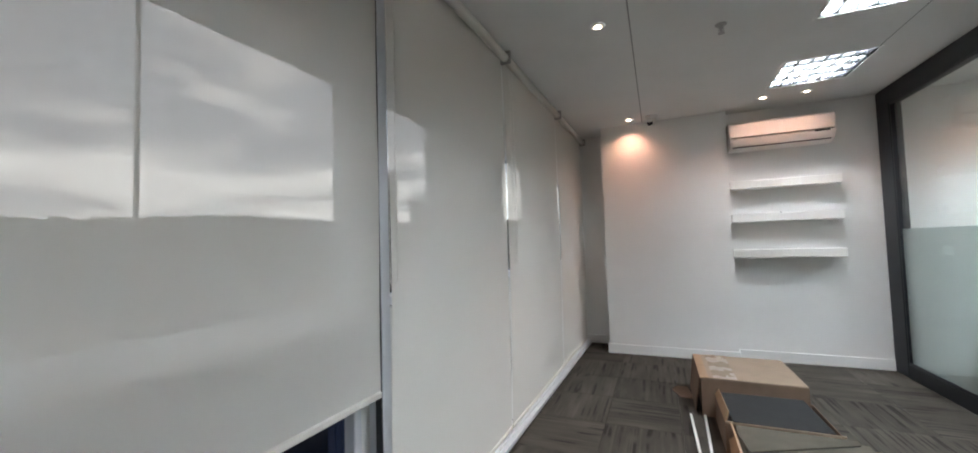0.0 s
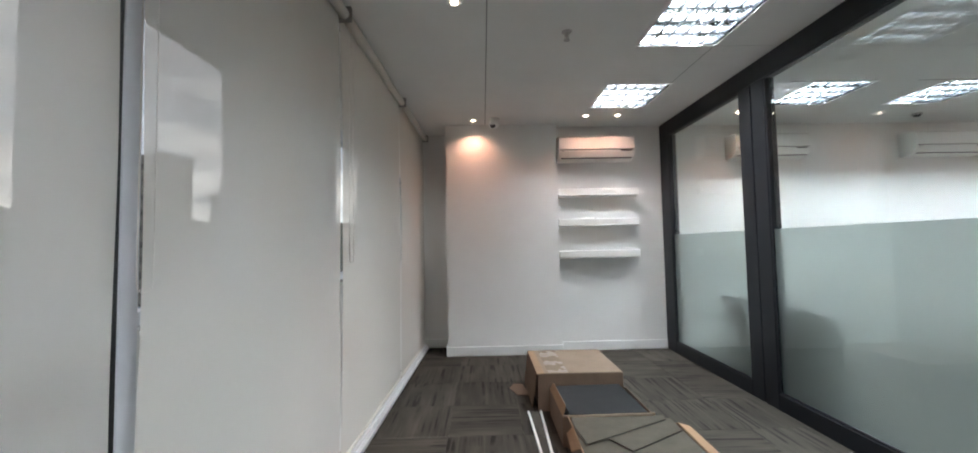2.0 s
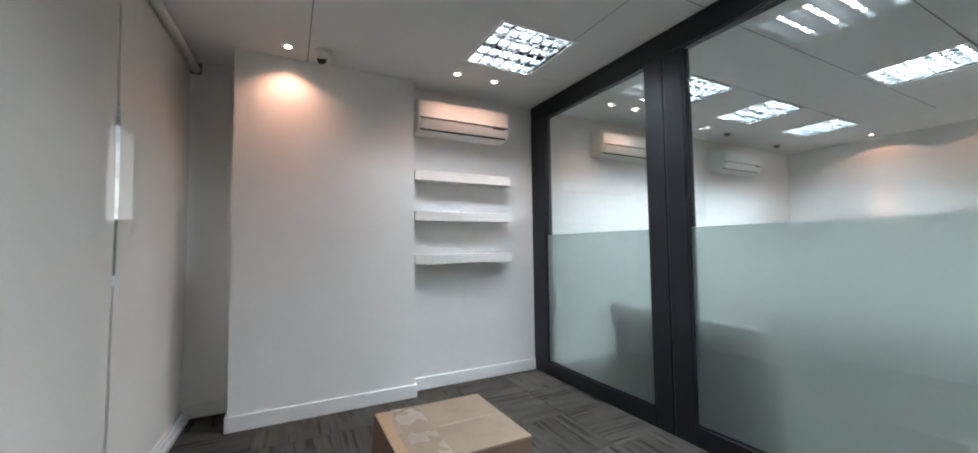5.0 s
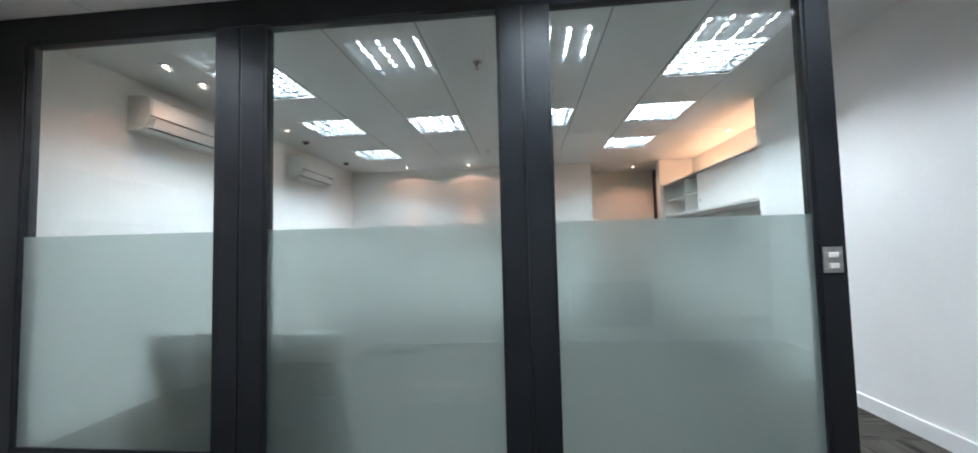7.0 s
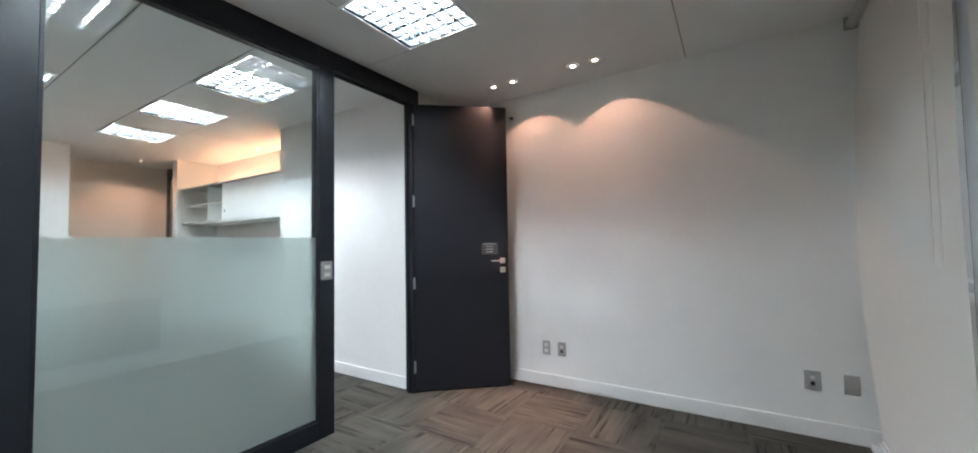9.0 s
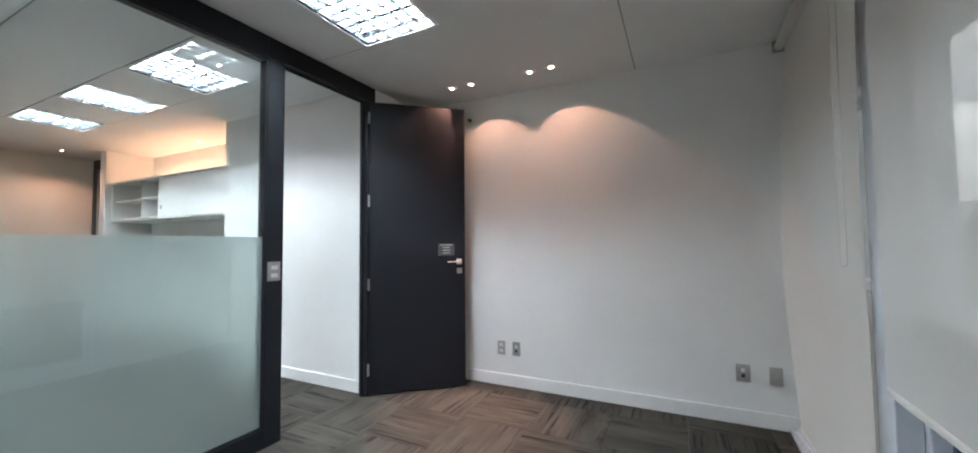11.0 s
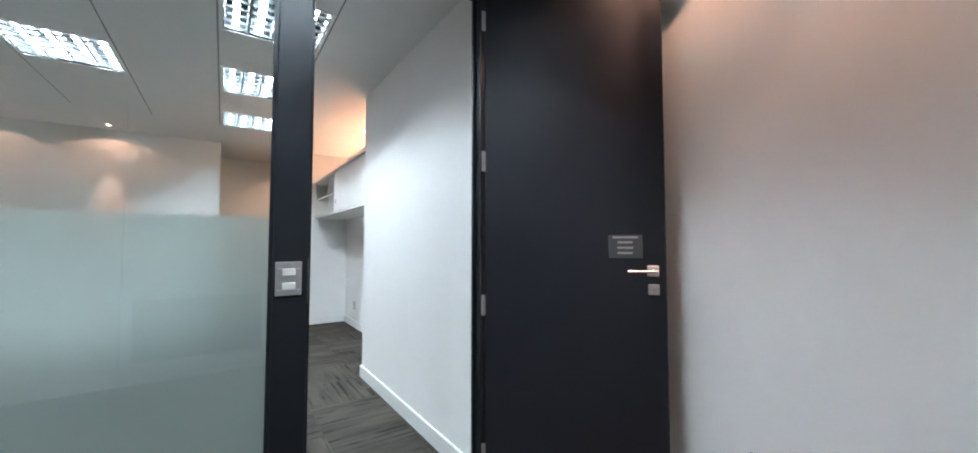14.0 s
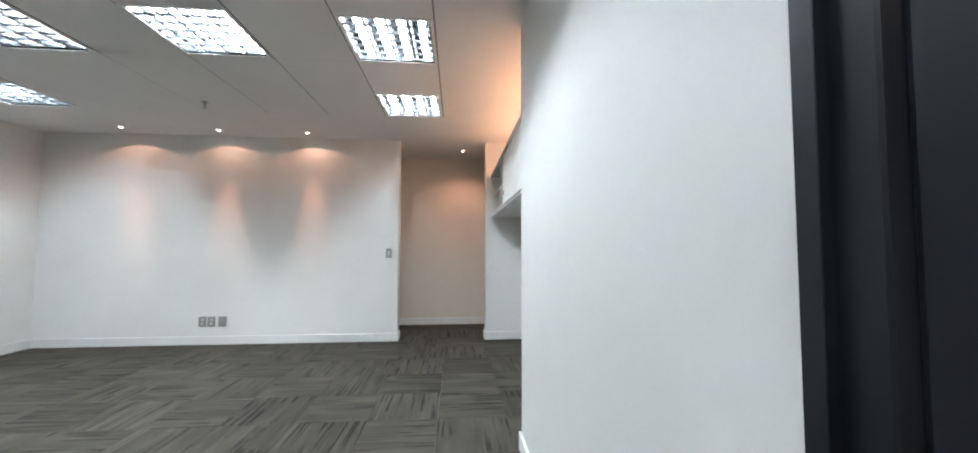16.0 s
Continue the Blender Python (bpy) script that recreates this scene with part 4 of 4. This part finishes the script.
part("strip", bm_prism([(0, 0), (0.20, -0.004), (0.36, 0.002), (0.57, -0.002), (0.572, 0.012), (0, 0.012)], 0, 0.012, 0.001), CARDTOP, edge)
for k in range(12):
    carpet_tile(0.712 + 0.003 * ((k * 7) % 5 - 2), 2.862 + 0.003 * ((k * 3) % 4 - 1), 0.0065 + 0.0155 * k, 0.6 * ((k * 5) % 3 - 1), 0.43, TILEDARK, "dark grey carpet tile packed in a carton")
carpet_tile(0.705, 2.865, 0.1935, 1.4, 0.49, TILEDARK, "dark grey carpet tile lying over an open carton")
open_carton("torn open carton under loose carpet tiles", pose(0.45, 2.02, 0, 0, 0, -2), 0.64, 0.57, 0.158,
            [([(0, 0.02), (0.08, 0.05), (0.07, 0.52), (0, 0.55)], pose(0.003, 0, 0.158, 0, -112), KRAFT),
             ([(0, 0.30), (0.06, 0.33), (0.05, 0.52), (0, 0.55)], pose(0.003, 0, 0.150, 0, 150), KRAFT),
             ([(0, 0.02), (0.075, 0.03), (0.07, 0.55), (0, 0.56)], pose(0.637, 0, 0.158, 0, 14), KRAFT)])
for k in range(9):
    carpet_tile(0.765 + 0.004 * ((k * 7) % 5 - 2), 2.300 + 0.004 * ((k * 3) % 4 - 1), 0.0065 + 0.0165 * k, 1.0 * ((k * 5) % 3 - 1) - 2, 0.50, TILEBACK, "olive grey carpet tile stacked in a torn carton")


def offcut(outline, z, tilt, label):
    c = thing("carpet_offcut", label, "carpet tile", pose(0, 0, z, *tilt), "loose carpet tiles by the cartons")
    part("backing", bm_prism(outline, 0, 0.003), DARK, c)
    part("top_face", bm_prism(outline, 0.003, 0.008, 0.001), TILEBACK, c)


offcut([(0.455, 2.10), (1.075, 2.07), (1.085, 2.605), (0.47, 2.61)], 0.1605, (0, 0, 0), "olive grey carpet sheet covering a torn carton")
offcut([(0.62, 2.365), (0.71, 2.225), (1.075, 2.435), (1.01, 2.565)], 0.1700, (0, 0, 0), "olive grey carpet tile lying crooked on the sheet")
offcut([(0.465, 2.485), (0.49, 2.29), (1.03, 2.553), (1.04, 2.605), (0.475, 2.608)], 0.1795, (0, 0, 0), "cut olive carpet tile lying askew on top")
carpet_tile(1.115, 2.86, 0.001, 38, 0.17, TILEDARK, "small dark carpet offcut on the floor")
for x0, x1, y0, y1 in ((0.268, 0.285, 3.14, 2.1), (0.362, 0.325, 3.15, 2.1)):
    n = math.hypot(x1 - x0, y1 - y0)
    r = thing("white_strip", "long thin white plastic strip lying on the carpet", "strip", pose(x0, y0, 0.001, 0, 0, math.degrees(math.atan2(y1 - y0, x1 - x0))), "white strips by the cartons")
    part("strip", bm_boxes([(0, -0.008, 0, n, 0.008, 0.011)], 0.002), WHITEROD, r)
bit = thing("litter_scrap", "tiny dark scrap lying on the carpet", "scrap", pose(3.86, 0.92, 0.001))
part("scrap", bm_prism([(-0.03, -0.008), (0.0, -0.014), (0.034, 0.004), (0.01, 0.016), (-0.02, 0.01)], 0, 0.006, 0.001), DARK, bit)

# ---- outside: ground, wooded skyline ----
bm = bmesh.new()
bmesh.ops.create_grid(bm, x_segments=2, y_segments=2, size=2500, matrix=Matrix.Translation((0, 0, -14)))
structure("ground", bm, GRASS, "dull grassy land far below the windows", "ground")
rng = random.Random(4)
bm = bmesh.new()
R, prev = 420.0, None
steps = 900
for k in range(steps + 1):
    a = radians(60 + 240 * k / steps)
    hgt = 30.5 + 3.0 * math.sin(a * 5 + 1) + 1.8 * math.sin(a * 13) + 2.6 * noise.noise((a * 40, 0, 0)) + 2.6 * noise.noise((a * 140, 3, 0)) + 1.2 * noise.noise((a * 420, 7, 0)) + rng.uniform(-0.35, 0.35)
    lo = bm.verts.new((R * math.cos(a), R * math.sin(a), -14))
    hi = bm.verts.new((R * 1.02 * math.cos(a), R * 1.02 * math.sin(a), hgt))
    if prev:
        bm.faces.new((prev[0], lo, hi, prev[1]))
    prev = (lo, hi)
structure("backdrop", bm, LEAF, "dark wooded skyline under an overcast sky", "backdrop")

structure("road", bm_boxes([(-68.5, -160, -14.05, -65.0, 220, -13.9)]), ASPHALT, "pale concrete road far below the windows", "road")
structure("verge", bm_boxes([(-118, -160, -14.05, -101, 260, -13.95)]), FARWALL, "pale worn strip of ground beyond the road", "ground")


def far_building(azimuth, distance, width, top, label):
    """A plain block of flats: storeys with window openings, parapet and roof house."""
    a = radians(azimuth)
    b = thing("apartment_building", label, "building", pose(distance * math.cos(a), distance * math.sin(a), -14, 0, 0, azimuth + 90))
    h, w = top + 14, width / 2
    part("wall", bm_boxes([(-w, -8, 0, w, 0, h)]), FARWALL, b)
    part("roof", bm_boxes([(-w - 0.25, -8.25, h, w + 0.25, 0.25, h + 0.5)]), FARWALL, b)
    part("roof_house", bm_boxes([(-w * 0.4, -6, h + 0.5, w * 0.35, -2, h + 1.6)]), FARWALL, b)
    for k in range(int(h // 3.0)):
        for c in range(int(width // 3.0)):
            x = -w + 1.0 + c * 3.0
            part("window", bm_boxes([(x, -0.06, 1.0 + 3.0 * k, x + 1.4, 0.06, 2.3 + 3.0 * k)]), DARK, b)
    return b


far_building(129.2, 100.0, 9.6, 19.4, "grey block of flats beyond the road")
far_building(120.6, 118.0, 17.0, 14.5, "lower grey block of flats among the trees")

# ---- carpet tiles of the floor ----
def tile_mesh(name):
    bm = bm_boxes([(-0.2494, -0.2494, -0.008, 0.2494, 0.2494, 0.0)], 0.0012)
    return as_mesh(name, bm, CARPET)


TM = tile_mesh("carpet_tile")
rng = random.Random(11)
for i in range(-2, 17):
    for j in range(-4, 11):
        x, y = -0.05 + 0.5 * i, 0.05 + 0.5 * j
        room = -1.3 < x < 2.4 and -1.6 < y < 5.3
        office = 2.0 < x < 7.3 and -1.5 < y < 5.0
        passage = 7.0 < x < 8.3 and -2.3 < y < 2.3
        if not (room or office or passage):
            continue
        t = new("carpet_tile", TM)
        t.parent = floor
        t.matrix_basis = pose(x, y, rng.uniform(-0.0006, 0.0), 0, 0, 90 * ((i + j) % 2) + (180 if rng.random() < 0.5 else 0) + (90 if rng.random() < 0.2 else 0))
